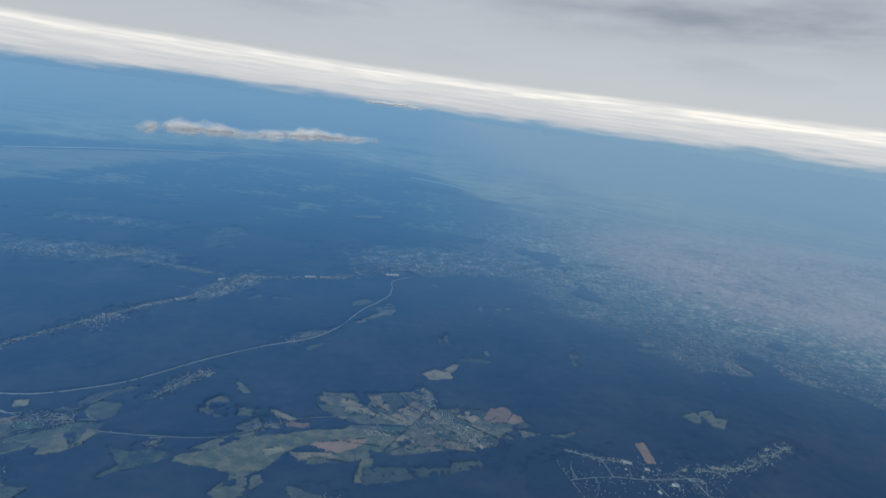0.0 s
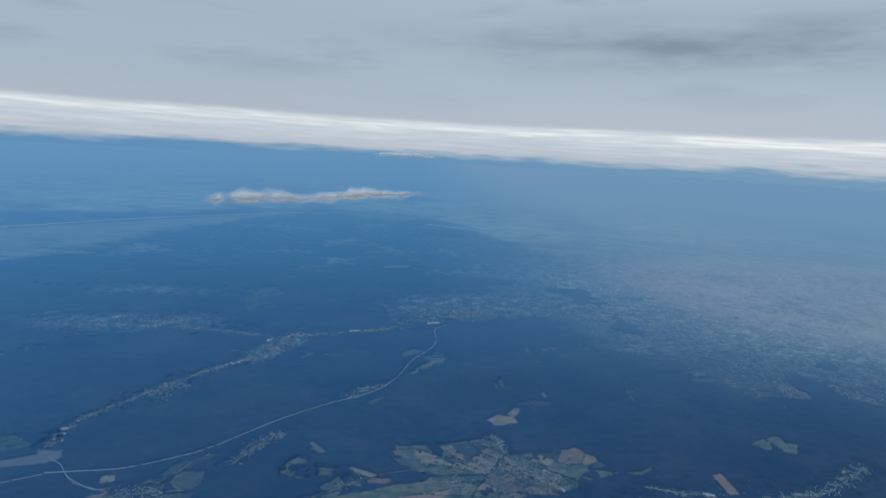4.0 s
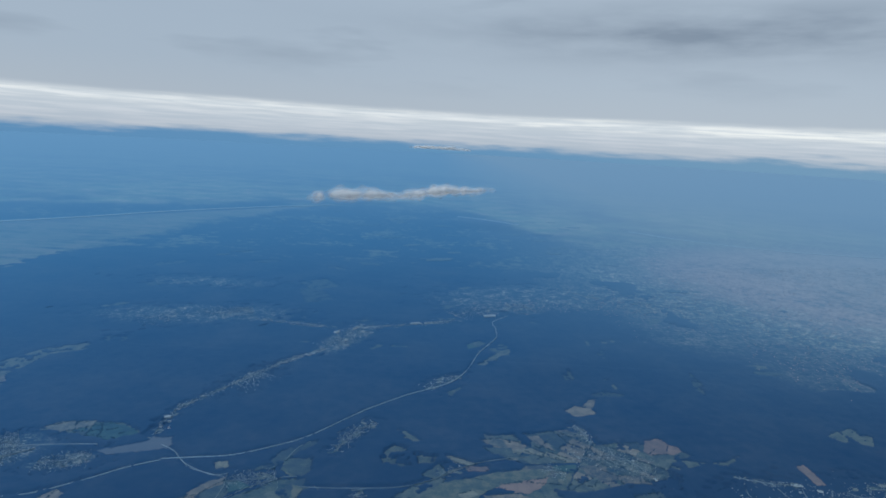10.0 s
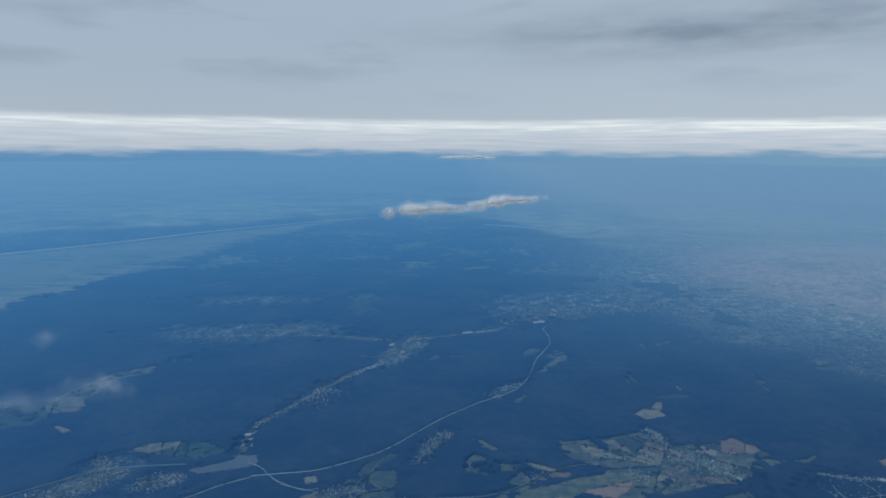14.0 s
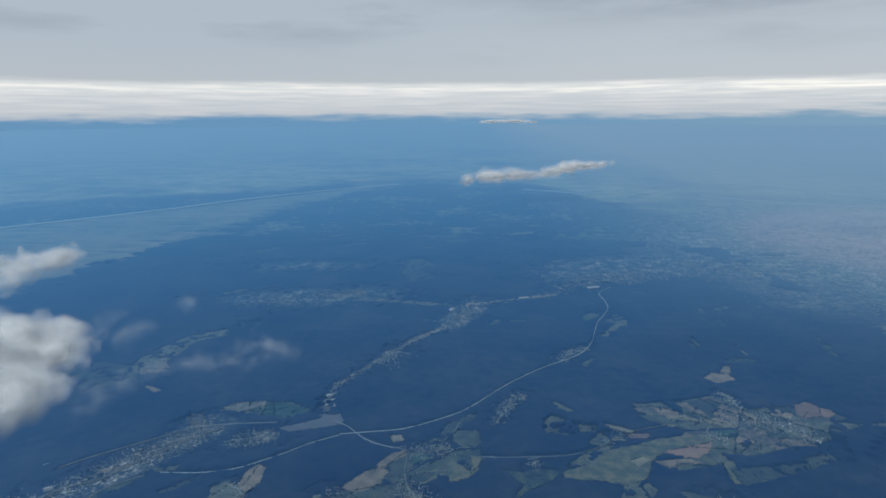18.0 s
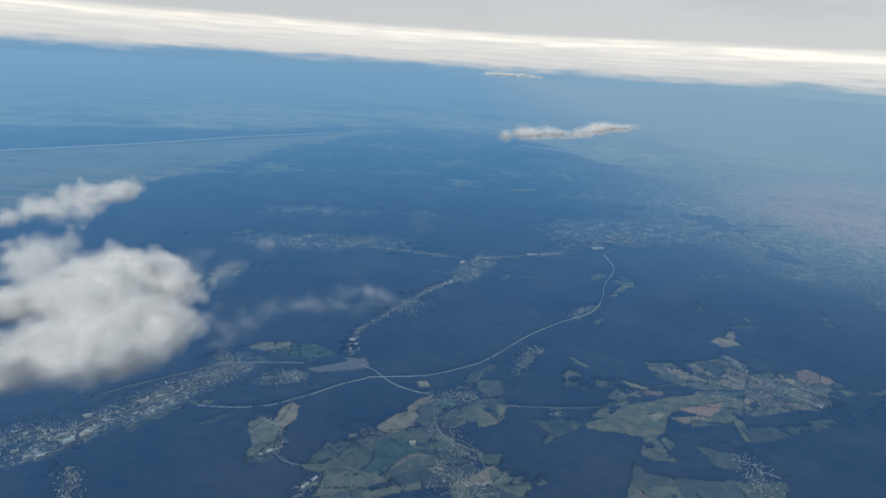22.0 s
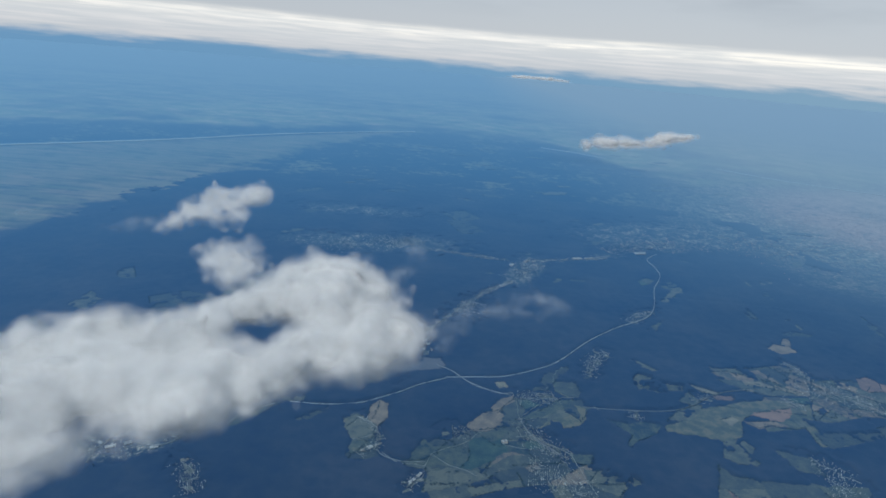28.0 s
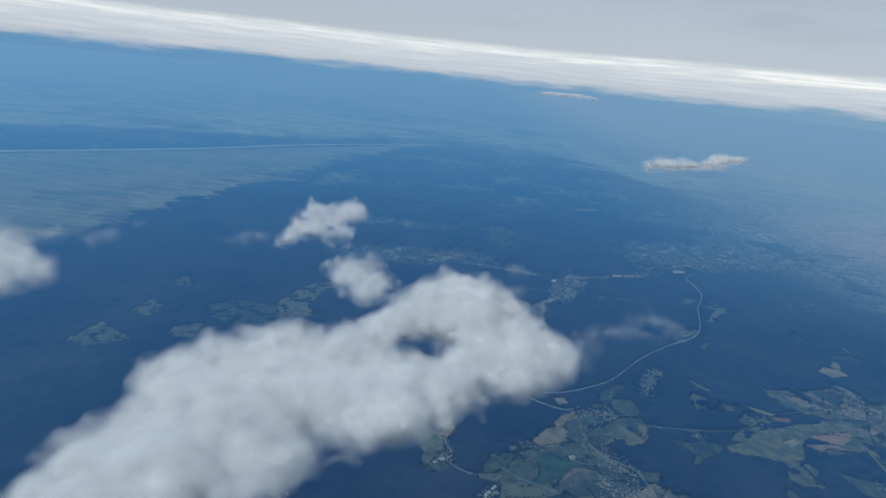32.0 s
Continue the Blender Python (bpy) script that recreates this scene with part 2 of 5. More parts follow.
def tilled(m, where, colour):
    """Beyond the woods and the river: farmland with scattered copses, out to the horizon."""
    place = m.add("ShaderNodeSeparateXYZ")
    m.link(where, place.inputs[0])
    x, y = place.outputs["X"], place.outputs["Y"]
    coarse, small = m.noise(where, 0.0035, 4, 0.6), m.noise(where, 0.016, 4, 0.6)
    west = m.math("MULTIPLY", m.math("MINIMUM", m.math("ADD", x, 300.0), 0.0), 0.68)
    east = m.add("ShaderNodeMapRange", interpolation_type="SMOOTHSTEP")
    m.put(east.inputs[0], x)
    east.inputs[1].default_value, east.inputs[2].default_value, east.inputs[4].default_value = -10.0, 170.0, -370.0
    past = m.math("SUBTRACT", m.math("SUBTRACT", y, 860.0), m.math("ADD", west, east.outputs[0]))
    past = m.math("ADD", past, m.math("ADD", m.math("MULTIPLY_ADD", coarse, 190.0, -95.0), m.math("MULTIPLY_ADD", small, 130.0, -65.0)))
    begun = m.math("MULTIPLY_ADD", past, 1 / 70.0, 0.3, clamp=True)
    farm = m.math("MULTIPLY_ADD", m.math("ADD", m.math("MULTIPLY", coarse, 0.6), m.math("MULTIPLY", small, 0.4)), 6.0, -2.35, clamp=True)
    crop = m.ramp(m.noise(where, 0.03, 3), [(0.35, (0.150, 0.225, 0.095)), (0.55, (0.300, 0.340, 0.165)), (0.7, (0.430, 0.400, 0.250))])
    colour = m.mix(m.math("MULTIPLY", begun, m.math("MULTIPLY_ADD", farm, 0.9, 0.1)), colour, crop)
    rim = m.math("MINIMUM", m.math("MULTIPLY_ADD", y, 0.26, -446.8), m.math("MULTIPLY_ADD", y, 0.89, -606.2))
    near = m.math("ADD", m.math("SUBTRACT", rim, x), m.math("ADD", m.math("MULTIPLY_ADD", small, 90.0, -38.0), m.math("MULTIPLY_ADD", m.noise(where, 0.07, 4, 0.6), 50.0, -25.0)))
    shore = m.math("MULTIPLY_ADD", m.math("SUBTRACT", m.math("MULTIPLY_ADD", x, 1.09, 1084.0), y), 0.12, -0.5, clamp=True)
    held = m.math("MULTIPLY", m.math("MULTIPLY_ADD", near, 0.05, 0.3, clamp=True), shore)
    soil = m.ramp(m.math("ADD", m.math("MULTIPLY", small, 0.5), m.math("MULTIPLY", m.noise(where, 0.07, 4, 0.6), 0.5)), [(0.36, (0.030, 0.046, 0.026)), (0.46, (0.100, 0.128, 0.060)), (0.60, (0.190, 0.195, 0.110))])
    colour = m.mix(held, colour, strips(m, where, soil))
    fine, streets = m.noise(where, 0.11, 4, 0.65), m.noise(where, 0.4, 3, 0.6)
    # Far glades, pale also to lift the woods' tone in place of haze.
    hazed_glades = m.math("MULTIPLY", m.math("MULTIPLY_ADD", m.math("ADD", m.math("MULTIPLY", small, 0.5), m.math("MULTIPLY", fine, 0.5)), 12.0, -6.3, clamp=True), m.math("MULTIPLY_ADD", y, 0.01, -4.2, clamp=True))
    colour = m.mix(m.math("MULTIPLY", hazed_glades, 0.75), colour, (0.150, 0.185, 0.092))

    def town(cx, cy, rx, ry, lean, sharp, ragged):
        """1 inside an oval with a torn rim, 0 outside."""
        co, si = math.cos(radians(lean)), math.sin(radians(lean))
        u = m.math("MULTIPLY_ADD", x, co / rx, m.math("MULTIPLY_ADD", y, si / rx, -(cx * co + cy * si) / rx))
        v = m.math("MULTIPLY_ADD", x, -si / ry, m.math("MULTIPLY_ADD", y, co / ry, (cx * si - cy * co) / ry))
        far = m.math("SQRT", m.math("ADD", m.math("POWER", u, 2.0), m.math("POWER", v, 2.0)))
        far = m.math("ADD", far, m.math("ADD", m.math("MULTIPLY_ADD", small, ragged, -0.5 * ragged), m.math("MULTIPLY_ADD", fine, ragged, -0.5 * ragged)))
        return m.math("MULTIPLY_ADD", far, -sharp, 0.5 + sharp, clamp=True)

    gardens = m.ramp(m.math("ADD", m.math("MULTIPLY", fine, 0.55), m.math("MULTIPLY", streets, 0.45)), [(0.44, (0.016, 0.026, 0.019)), (0.49, (0.062, 0.086, 0.052)), (0.54, (0.150, 0.170, 0.115)), (0.61, (0.380, 0.380, 0.300))])
    built = m.ramp(m.math("ADD", m.math("MULTIPLY", fine, 0.4), m.math("ADD", m.math("MULTIPLY", small, 0.3), m.math("MULTIPLY", streets, 0.3))), [(0.42, (0.080, 0.083, 0.060)), (0.47, (0.240, 0.190, 0.142)), (0.56, (0.400, 0.315, 0.240))])
    plots = m.ramp(m.math("ADD", m.math("MULTIPLY", fine, 0.35), m.math("ADD", m.math("MULTIPLY", streets, 0.3), m.math("MULTIPLY", m.noise(where, 1.1, 2), 0.35))), [(0.47, (0.014, 0.022, 0.017)), (0.53, (0.060, 0.080, 0.050)), (0.59, (0.260, 0.285, 0.235)), (0.66, (0.560, 0.580, 0.520))])
    for k, oval in enumerate(TOWNS):
        colour = m.mix(town(*oval), colour, plots if k else gardens)
    return m.mix(town(385, 480, 235, 185, 0, 3.5, 0.6), colour, built)


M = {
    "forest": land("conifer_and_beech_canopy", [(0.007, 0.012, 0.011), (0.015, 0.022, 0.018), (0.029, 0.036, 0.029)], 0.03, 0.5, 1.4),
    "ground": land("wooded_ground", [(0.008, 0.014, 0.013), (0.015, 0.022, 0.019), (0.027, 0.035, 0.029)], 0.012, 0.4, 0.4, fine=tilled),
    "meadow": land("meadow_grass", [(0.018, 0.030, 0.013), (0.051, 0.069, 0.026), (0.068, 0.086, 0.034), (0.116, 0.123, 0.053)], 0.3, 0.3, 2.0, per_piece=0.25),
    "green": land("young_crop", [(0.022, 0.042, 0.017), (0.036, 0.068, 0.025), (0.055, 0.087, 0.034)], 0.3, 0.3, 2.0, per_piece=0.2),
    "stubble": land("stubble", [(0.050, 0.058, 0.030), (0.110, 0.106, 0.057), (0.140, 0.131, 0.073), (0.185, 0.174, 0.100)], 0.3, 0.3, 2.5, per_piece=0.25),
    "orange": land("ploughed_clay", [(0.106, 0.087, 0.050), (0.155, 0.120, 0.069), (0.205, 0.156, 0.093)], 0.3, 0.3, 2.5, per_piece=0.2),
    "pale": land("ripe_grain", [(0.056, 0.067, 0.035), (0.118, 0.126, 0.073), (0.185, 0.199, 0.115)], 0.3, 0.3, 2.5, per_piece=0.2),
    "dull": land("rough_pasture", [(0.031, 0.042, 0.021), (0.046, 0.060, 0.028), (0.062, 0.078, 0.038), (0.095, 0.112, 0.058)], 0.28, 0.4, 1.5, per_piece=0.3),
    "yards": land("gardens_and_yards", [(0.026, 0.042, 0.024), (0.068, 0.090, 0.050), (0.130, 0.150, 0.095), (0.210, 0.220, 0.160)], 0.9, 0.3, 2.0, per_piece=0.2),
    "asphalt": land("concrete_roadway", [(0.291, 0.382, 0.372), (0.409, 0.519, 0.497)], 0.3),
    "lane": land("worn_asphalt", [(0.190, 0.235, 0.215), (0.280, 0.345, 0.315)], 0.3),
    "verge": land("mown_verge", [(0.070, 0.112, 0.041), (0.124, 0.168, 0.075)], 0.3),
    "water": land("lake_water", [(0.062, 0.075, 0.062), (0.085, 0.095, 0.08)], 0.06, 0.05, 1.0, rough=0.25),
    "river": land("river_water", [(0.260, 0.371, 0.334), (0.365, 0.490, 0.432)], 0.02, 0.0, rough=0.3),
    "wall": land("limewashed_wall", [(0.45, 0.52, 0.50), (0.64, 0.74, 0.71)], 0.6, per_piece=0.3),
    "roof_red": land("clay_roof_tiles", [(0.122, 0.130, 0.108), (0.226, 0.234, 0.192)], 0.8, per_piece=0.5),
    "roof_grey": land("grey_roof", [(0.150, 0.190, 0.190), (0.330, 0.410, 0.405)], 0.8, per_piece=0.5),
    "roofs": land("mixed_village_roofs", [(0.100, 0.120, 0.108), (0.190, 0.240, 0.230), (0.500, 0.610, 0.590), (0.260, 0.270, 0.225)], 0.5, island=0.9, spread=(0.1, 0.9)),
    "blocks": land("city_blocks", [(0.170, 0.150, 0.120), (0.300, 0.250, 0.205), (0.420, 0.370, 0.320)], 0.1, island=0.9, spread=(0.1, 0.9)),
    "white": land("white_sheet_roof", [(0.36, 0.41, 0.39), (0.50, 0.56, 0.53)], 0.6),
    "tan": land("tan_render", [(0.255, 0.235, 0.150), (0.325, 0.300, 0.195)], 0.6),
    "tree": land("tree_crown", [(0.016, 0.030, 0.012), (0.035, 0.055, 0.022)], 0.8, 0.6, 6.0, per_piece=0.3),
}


def vapour(name, share, tone=((0.585, 0.61, 0.64), (0.645, 0.668, 0.69)), scale=0.3, cut=(2.2, -0.45), lift=0.8, thinned=0.25):
    """Cloud: normals bent up by lift light its flanks like tops, imitating scatter; below a share of 1 one thin torn
    layer of it.
    """
    mat = bpy.data.materials.new(name)
    mat.use_nodes = True
    m = Nodes(mat.node_tree)
    face = m.add("ShaderNodeNewGeometry")
    where = face.outputs["Position"]
    colour = m.ramp(m.noise(where, 0.22, 3), [(0.3, tone[0]), (0.7, tone[1])])
    spread = m.vec("NORMALIZE", m.vec("ADD", face.outputs["Normal"], (0.0, 0.0, lift)))
    soft, thin = m.add("ShaderNodeBsdfDiffuse"), m.add("ShaderNodeBsdfTranslucent")
    for bsdf in (soft, thin):
        m.put(bsdf.inputs["Color"], colour)
    m.link(spread, soft.inputs["Normal"])
    body, out = m.add("ShaderNodeMixShader"), m.add("ShaderNodeOutputMaterial")
    body.inputs[0].default_value = 0.0 if share >= 1 else thinned
    m.link(soft.outputs[0], body.inputs[1])
    m.link(thin.outputs[0], body.inputs[2])
    if share >= 1:
        m.link(body.outputs[0], out.inputs[0])
        return mat
    veil, gap = m.add("ShaderNodeMixShader"), m.add("ShaderNodeBsdfTransparent")
    m.put(veil.inputs[0], m.math("MULTIPLY", m.math("MULTIPLY_ADD", m.noise(where, scale, 5, 0.6), *cut, clamp=True), share))
    m.link(gap.outputs[0], veil.inputs[1])
    m.link(body.outputs[0], veil.inputs[2])
    m.link(veil.outputs[0], out.inputs[0])
    return mat


# Bluish white, lifted normals and more translucence imitate haze before far clouds.
GREYED = ((0.90, 0.93, 0.95), (0.94, 0.96, 0.97))
THIN = ((0.80, 0.85, 0.89), (0.85, 0.89, 0.92))
M["cloud"] = vapour("cloud_vapour", 1.0)
VEILS = {"cloud": [vapour("thin_vapour", share, THIN) for share in (0.36, 0.33, 0.30, 0.28, 0.25, 0.225, 0.2, 0.175, 0.15, 0.125, 0.1, 0.075, 0.05, 0.03)],
         "hazy_cloud": [vapour("thin_hazy_vapour", share, GREYED, 0.3, (1.0, 0.35), lift=4.0, thinned=0.5) for share in (0.46, 0.36, 0.25, 0.13)],
         "wisp": [vapour("torn_vapour", share, ((0.58, 0.68, 0.76), (0.68, 0.76, 0.82)), 0.4, (2.8, -1.0)) for share in (0.085, 0.072, 0.058, 0.042, 0.025)]}


# ---- helpers of this scene ----
def mesh_of(name, verts, faces, material, smooth=False):
    me = bpy.data.meshes.new(name)
    me.from_pydata([tuple(v) for v in verts], [], [tuple(f) for f in faces])
    for one in material if isinstance(material, (list, tuple)) else [material]:
        me.materials.append(one)
    if smooth:
        me.polygons.foreach_set("use_smooth", [True] * len(me.polygons))
    me.update()
    return me


def child(name, me, parent, label="", kind=""):
    ob = new(name, me)
    ob.parent = parent
    return tagged(ob, label=label, kind=kind)


def along(points, step, jitter=0.0):
    """A smooth line through the plan points, in even steps."""
    p = [Vector((*q, 0)) for q in points]
    p = [p[0] * 2 - p[1], *p, p[-1] * 2 - p[-2]]
    line = []
    for a, b, c, d in zip(p, p[1:], p[2:], p[3:]):
        count = max(1, int((c - b).length / step))
        for i in range(count):
            t = i / count
            line.append(0.5 * (2 * b + (c - a) * t + (2 * a - 5 * b + 4 * c - d) * t * t + (3 * b - a - 3 * c + d) * t ** 3))
    return line + [p[-2]]


def ribbon(points, width, z, step=1.5):
    line = along(points, step)
    verts, faces = [], []
    for i, q in enumerate(line):
        way = (line[min(i + 1, len(line) - 1)] - line[max(i - 1, 0)]).normalized()
        side = Vector((-way.y, way.x, 0)) * (width / 2)
        for s in (-1, 1):
            for lift in (z, -0.3):
                verts.append((q.x + s * side.x, q.y + s * side.y, lift))
        if i:
            a, b = 4 * i - 4, 4 * i
            faces += [(a, b, b + 2, a + 2), (a + 1, a, b + 0, b + 1)[::-1], (a + 2, a + 3, b + 3, b + 2)[::-1]]
    return verts, faces


def plot(points, z, wobble=0.7, step=0.8):
    """A flat piece of land with a slightly uneven rim and a low bank round it."""
    pts = [Vector((*q, 0)) for q in points]
    rim = []
    for a, b in zip(pts, pts[1:] + pts[:1]):
        count = max(2, int((b - a).length / step))
        for i in range(count):
            q = a.lerp(b, i / count)
            rim.append(q + (noise.noise_vector(q * (0.42 / step)) + 0.45 * noise.noise_vector(q * (1.1 / step))) * wobble * min(1, i, count - i))
    top = [(q.x, q.y, z) for q in rim]
    low = [(q.x, q.y, -0.3) for q in rim]
    k = len(rim)
    faces = [tuple(range(k))] + [(i, k + i, k + (i + 1) % k, (i + 1) % k) for i in range(k)]
    area = sum(a.x * b.y - b.x * a.y for a, b in zip(rim, rim[1:] + rim[:1]))
    if area < 0:
        faces = [f[::-1] for f in faces]
    return top + low, faces


# ---- the plan ----
MOTORWAY_A = [(-174.7, 139.2), (-162.8, 139.5), (-153.3, 141.9), (-146.1, 146.7), (-140.2, 151.3), (-134.2, 156.8), (-125.9, 162)]
MOTORWAY_B = [(-126, 162.7), (-116.7, 164.4), (-105.3, 166.8), (-93, 174), (-83.6, 181.8), (-67.5, 202.6), (-51.7, 218.7), (-43.5, 225), (-34, 233.7), (-26.5, 248.1), (-19.3, 271.8), (-12.8, 285.5), (-8.3, 297.2), (-7.3, 310.2), (-7.6, 323.9), (2.2, 336.9)]
LAKE_ROAD = [(-129.6, 170.9), (-124.2, 167.6), (-118.7, 161.4), (-112.7, 157.4), (-107, 155), (-103.2, 156.2)]
TOWN_ROAD = [(-206.4, 112.4), (-201.8, 113.5), (-198.7, 118.0), (-196.6, 121.8), (-194.2, 124.7)]
EAST_ROAD = [(-80.5, 150.9), (-67.9, 151.2), (-51.4, 153.1), (-41.2, 158.1), (-27.2, 168.5), (-9.7, 174.1)]
RAIL = [(-206.5, 140.2), (-199.9, 146.6), (-192.3, 152.5), (-185.9, 157.5), (-179.3, 162.7), (-171.5, 166.3), (-160.5, 168.2), (-149.3, 169.4)]
WEST_ROAD = [(-152.6, 134.3), (-146.9, 130.6), (-144.6, 125.4), (-143.6, 117.8), (-136.8, 115), (-130.8, 115.7)]
LAKE = [(-147.4, 165.8), (-141.1, 169.3), (-134.9, 172.8), (-134.6, 176.2), (-131.2, 175.3), (-128.6, 176.4), (-126.4, 171.3), (-126.7, 168.8), (-136.2, 165.4), (-143.5, 163.5)]
RIVER = [(-522.4, 515.7), (-474.1, 564.8), (-418.6, 626.8), (-354.1, 711.9), (-253.7, 810.6)]
PLAIN = [(-500, 120), (-430, 210), (-381.6, 253.1), (-370.8, 280.2), (-346.5, 323.4), (-338, 402), (-318, 510), (-275, 660), (-244, 780), (-330, 715), (-412, 610), (-503, 505), (-590, 420), (-760, 300)]
CITY = [(66.9, 360.8), (103, 404.5), (131.4, 463.7), (216.6, 528), (313.4, 556.5), (424.3, 578), (760, 640), (700, 330), (330, 250), (215, 222), (172, 243), (157.1, 258), (157.4, 296.2), (125.6, 328.2), (101.6, 352)]
RIVER_B = [(-12.5, 802.7), (27, 783.3), (65.4, 750.6)]
RIVER_C = [(205, 743), (262, 690), (350, 648), (448, 638), (523, 628), (700, 600)]
VILLAGES = []
VILLAGES.append(("valley_town", [(-134.8, 177), (-135.6, 185.8), (-134.8, 198.1), (-126.1, 214.5), (-118.4, 230.9), (-107, 249.9), (-93.8, 266.7)], 3.0, 150))
VILLAGES.append(("valley_upper", [(-121.5, 216.5), (-117.5, 224), (-113.5, 233)], 9, 60))
VILLAGES.append(("valley_head", [(-92.4, 269.3), (-86.6, 283.3), (-77, 306.1)], 10, 170))
VILLAGES.append(("valley_link", [(-72.2, 304.8), (-55.7, 311.7), (-42.1, 316), (-27.5, 325)], 4, 90))
VILLAGES.append(("valley_west", [(-94.5, 299.2), (-110.4, 301.7), (-123.5, 304.7), (-139.9, 307.3)], 4, 70))
VILLAGES.append(("north_town", [(-196.8, 292.6), (-181.6, 305.6), (-164.5, 316.4), (-145.5, 322)], 16, 230))
VILLAGES.append(("motorway_town", [(-28.2, 331.7), (-5.5, 350.2), (18.4, 359.6)], 14, 260))
VILLAGES.append(("camp", [(-44.6, 226.1), (-36.8, 235.2), (-30.7, 240)], 5, 60))
VILLAGES.append(("hill_village", [(-62.7, 193.3), (-68.8, 185.2), (-71.9, 177.6), (-73.9, 171.3)], 4, 85))
VILLAGES.append(("west_town", [(-205.2, 116.9), (-200.3, 125.7), (-193.9, 136.8), (-185.5, 147.1), (-176.9, 155.9), (-168.6, 165.9)], 8, 420))
VILLAGES.append(("west_annex", [(-178.9, 167.2), (-174.4, 170.5)], 7, 80))
VILLAGES.append(("lake_estate", [(-160.7, 157.6), (-153.7, 159.1), (-146.7, 161.3)], 7, 110))
VILLAGES.append(("church_village", [(-101.8, 140.9), (-100.7, 135.1), (-98.2, 130.6), (-92.7, 125.2), (-88.3, 120.7)], 6, 260))
VILLAGES.append(("upper_village", [(-102.3, 152.2), (-95.7, 153.8), (-88.1, 156.2)], 6, 90))
VILLAGES.append(("mill_village", [(-123.2, 130.8), (-117.4, 131)], 5, 75))
VILLAGES.append(("lower_village", [(-101.7, 115.6), (-94.1, 114.2), (-90, 109.1), (-87.5, 105.3)], 9, 160))
VILLAGES.append(("west_hamlet", [(-151.7, 134.4), (-146.8, 130.1), (-145, 124), (-146, 120), (-149.3, 115.9)], 3, 55))
VILLAGES.append(("saddle_village", [(4.9, 174.5), (13.2, 176.2), (20.7, 176.7), (26, 171.9), (28, 162.7)], 9, 260))
VILLAGES.append(("pass_village", [(-5.4, 168.2), (-1.6, 164.7), (1, 163.7)], 4, 40))
VILLAGES.append(("gable_hamlet", [(10.1, 197.2), (13.2, 193.7), (14.2, 183.8)], 3, 36))
VILLAGES.append(("west_farm", [(-39.1, 160.4), (-35.8, 163.6), (-32, 165.7)], 4, 24))
VILLAGES.append(("junction_farm", [(-64.1, 146.6), (-61.8, 149.8)], 3, 14))
VILLAGES.append(("south_town", [(54.6, 151.7), (67.4, 155.2), (79.8, 155.9), (96.8, 158.8), (94.7, 150.4)], 14, 140))
VILLAGES.append(("south_strip", [(56.4, 167.4), (66.6, 164.6), (77.3, 164.2)], 2.5, 26))
VILLAGES.append(("east_strip", [(97, 163.2), (111, 165.6), (125.3, 174.4), (142.3, 186.1)], 5, 70))
VILLAGES.append(("far_south", [(-15.5, 130.5), (-9.9, 128.6), (-10.5, 121.3), (-17.9, 116)], 7, 80))
VILLAGES.append(("shore_village", [(-194.5, 107.1), (-190.9, 103.2), (-187.2, 95.5)], 4, 60))
VILLAGES.append(("far_west", [(-220.5, 107.5), (-217.3, 111.4), (-216.3, 119.1), (-206.7, 124.4)], 8, 120))
VILLAGES.append(("yard_village", [(-134.8, 104.8), (-131.3, 109.5)], 3, 18))
PLOTS = []


def field(kind, *corners):
    mid = sum((Vector(c) for c in corners), Vector((0, 0))) / len(corners)
    PLOTS.append((kind, [tuple(mid + (Vector(c) - mid) * (1 + 0.55 / max(1.0, (Vector(c) - mid).length))) for c in corners]))


def halve(poly, point, normal):
    """The part of an outline on one side of a line."""
    kept = []
    for a, b in zip(poly, poly[1:] + poly[:1]):
        da, db = (a - point).dot(normal), (b - point).dot(normal)
        if da >= 0:
            kept.append(a)
        if (da >= 0) != (db >= 0):
            kept.append(a.lerp(b, da / (da - db)))
    return kept


SHARES, BASES = [], []


def farmland(corners, size, turn, kinds):
    """Open land parted into plots, by halving it again and again across its length."""
    r, stack = np.random.default_rng(len(PLOTS) + int(size * 10)), [([Vector(c) for c in corners], radians(turn))]
    BASES.append(corners)
    while stack:
        poly, lean = stack.pop()
        if len(poly) < 3:
            continue
        ext = abs(sum(a.x * b.y - b.x * a.y for a, b in zip(poly, poly[1:] + poly[:1]))) / 2
        if ext < 1.2:
            continue
        if ext < size * r.uniform(0.5, 1.8):
            mid = sum(poly, Vector((0, 0))) / len(poly)
            SHARES.append((str(r.choice(kinds.split())), [tuple(mid + (p - mid) * (1 - 0.10 / max(0.5, (p - mid).length))) for p in poly]))
            continue
        lean += r.normal(0, 0.12)
        axes = [Vector((math.cos(lean + k), math.sin(lean + k))) for k in (0, math.pi / 2)]
        spans = [max(p.dot(a) for p in poly) - min(p.dot(a) for p in poly) for a in axes]
        axis = axes[0] if spans[0] * 0.55 > spans[1] else axes[1] if spans[1] > 0.5 * spans[0] else axes[0]
        lo, hi = min(p.dot(axis) for p in poly), max(p.dot(axis) for p in poly)
        at = axis * (lo + (hi - lo) * r.uniform(0.35, 0.65))
        stack += [(halve(poly, at, axis), lean), (halve(poly, at, -axis), lean)]


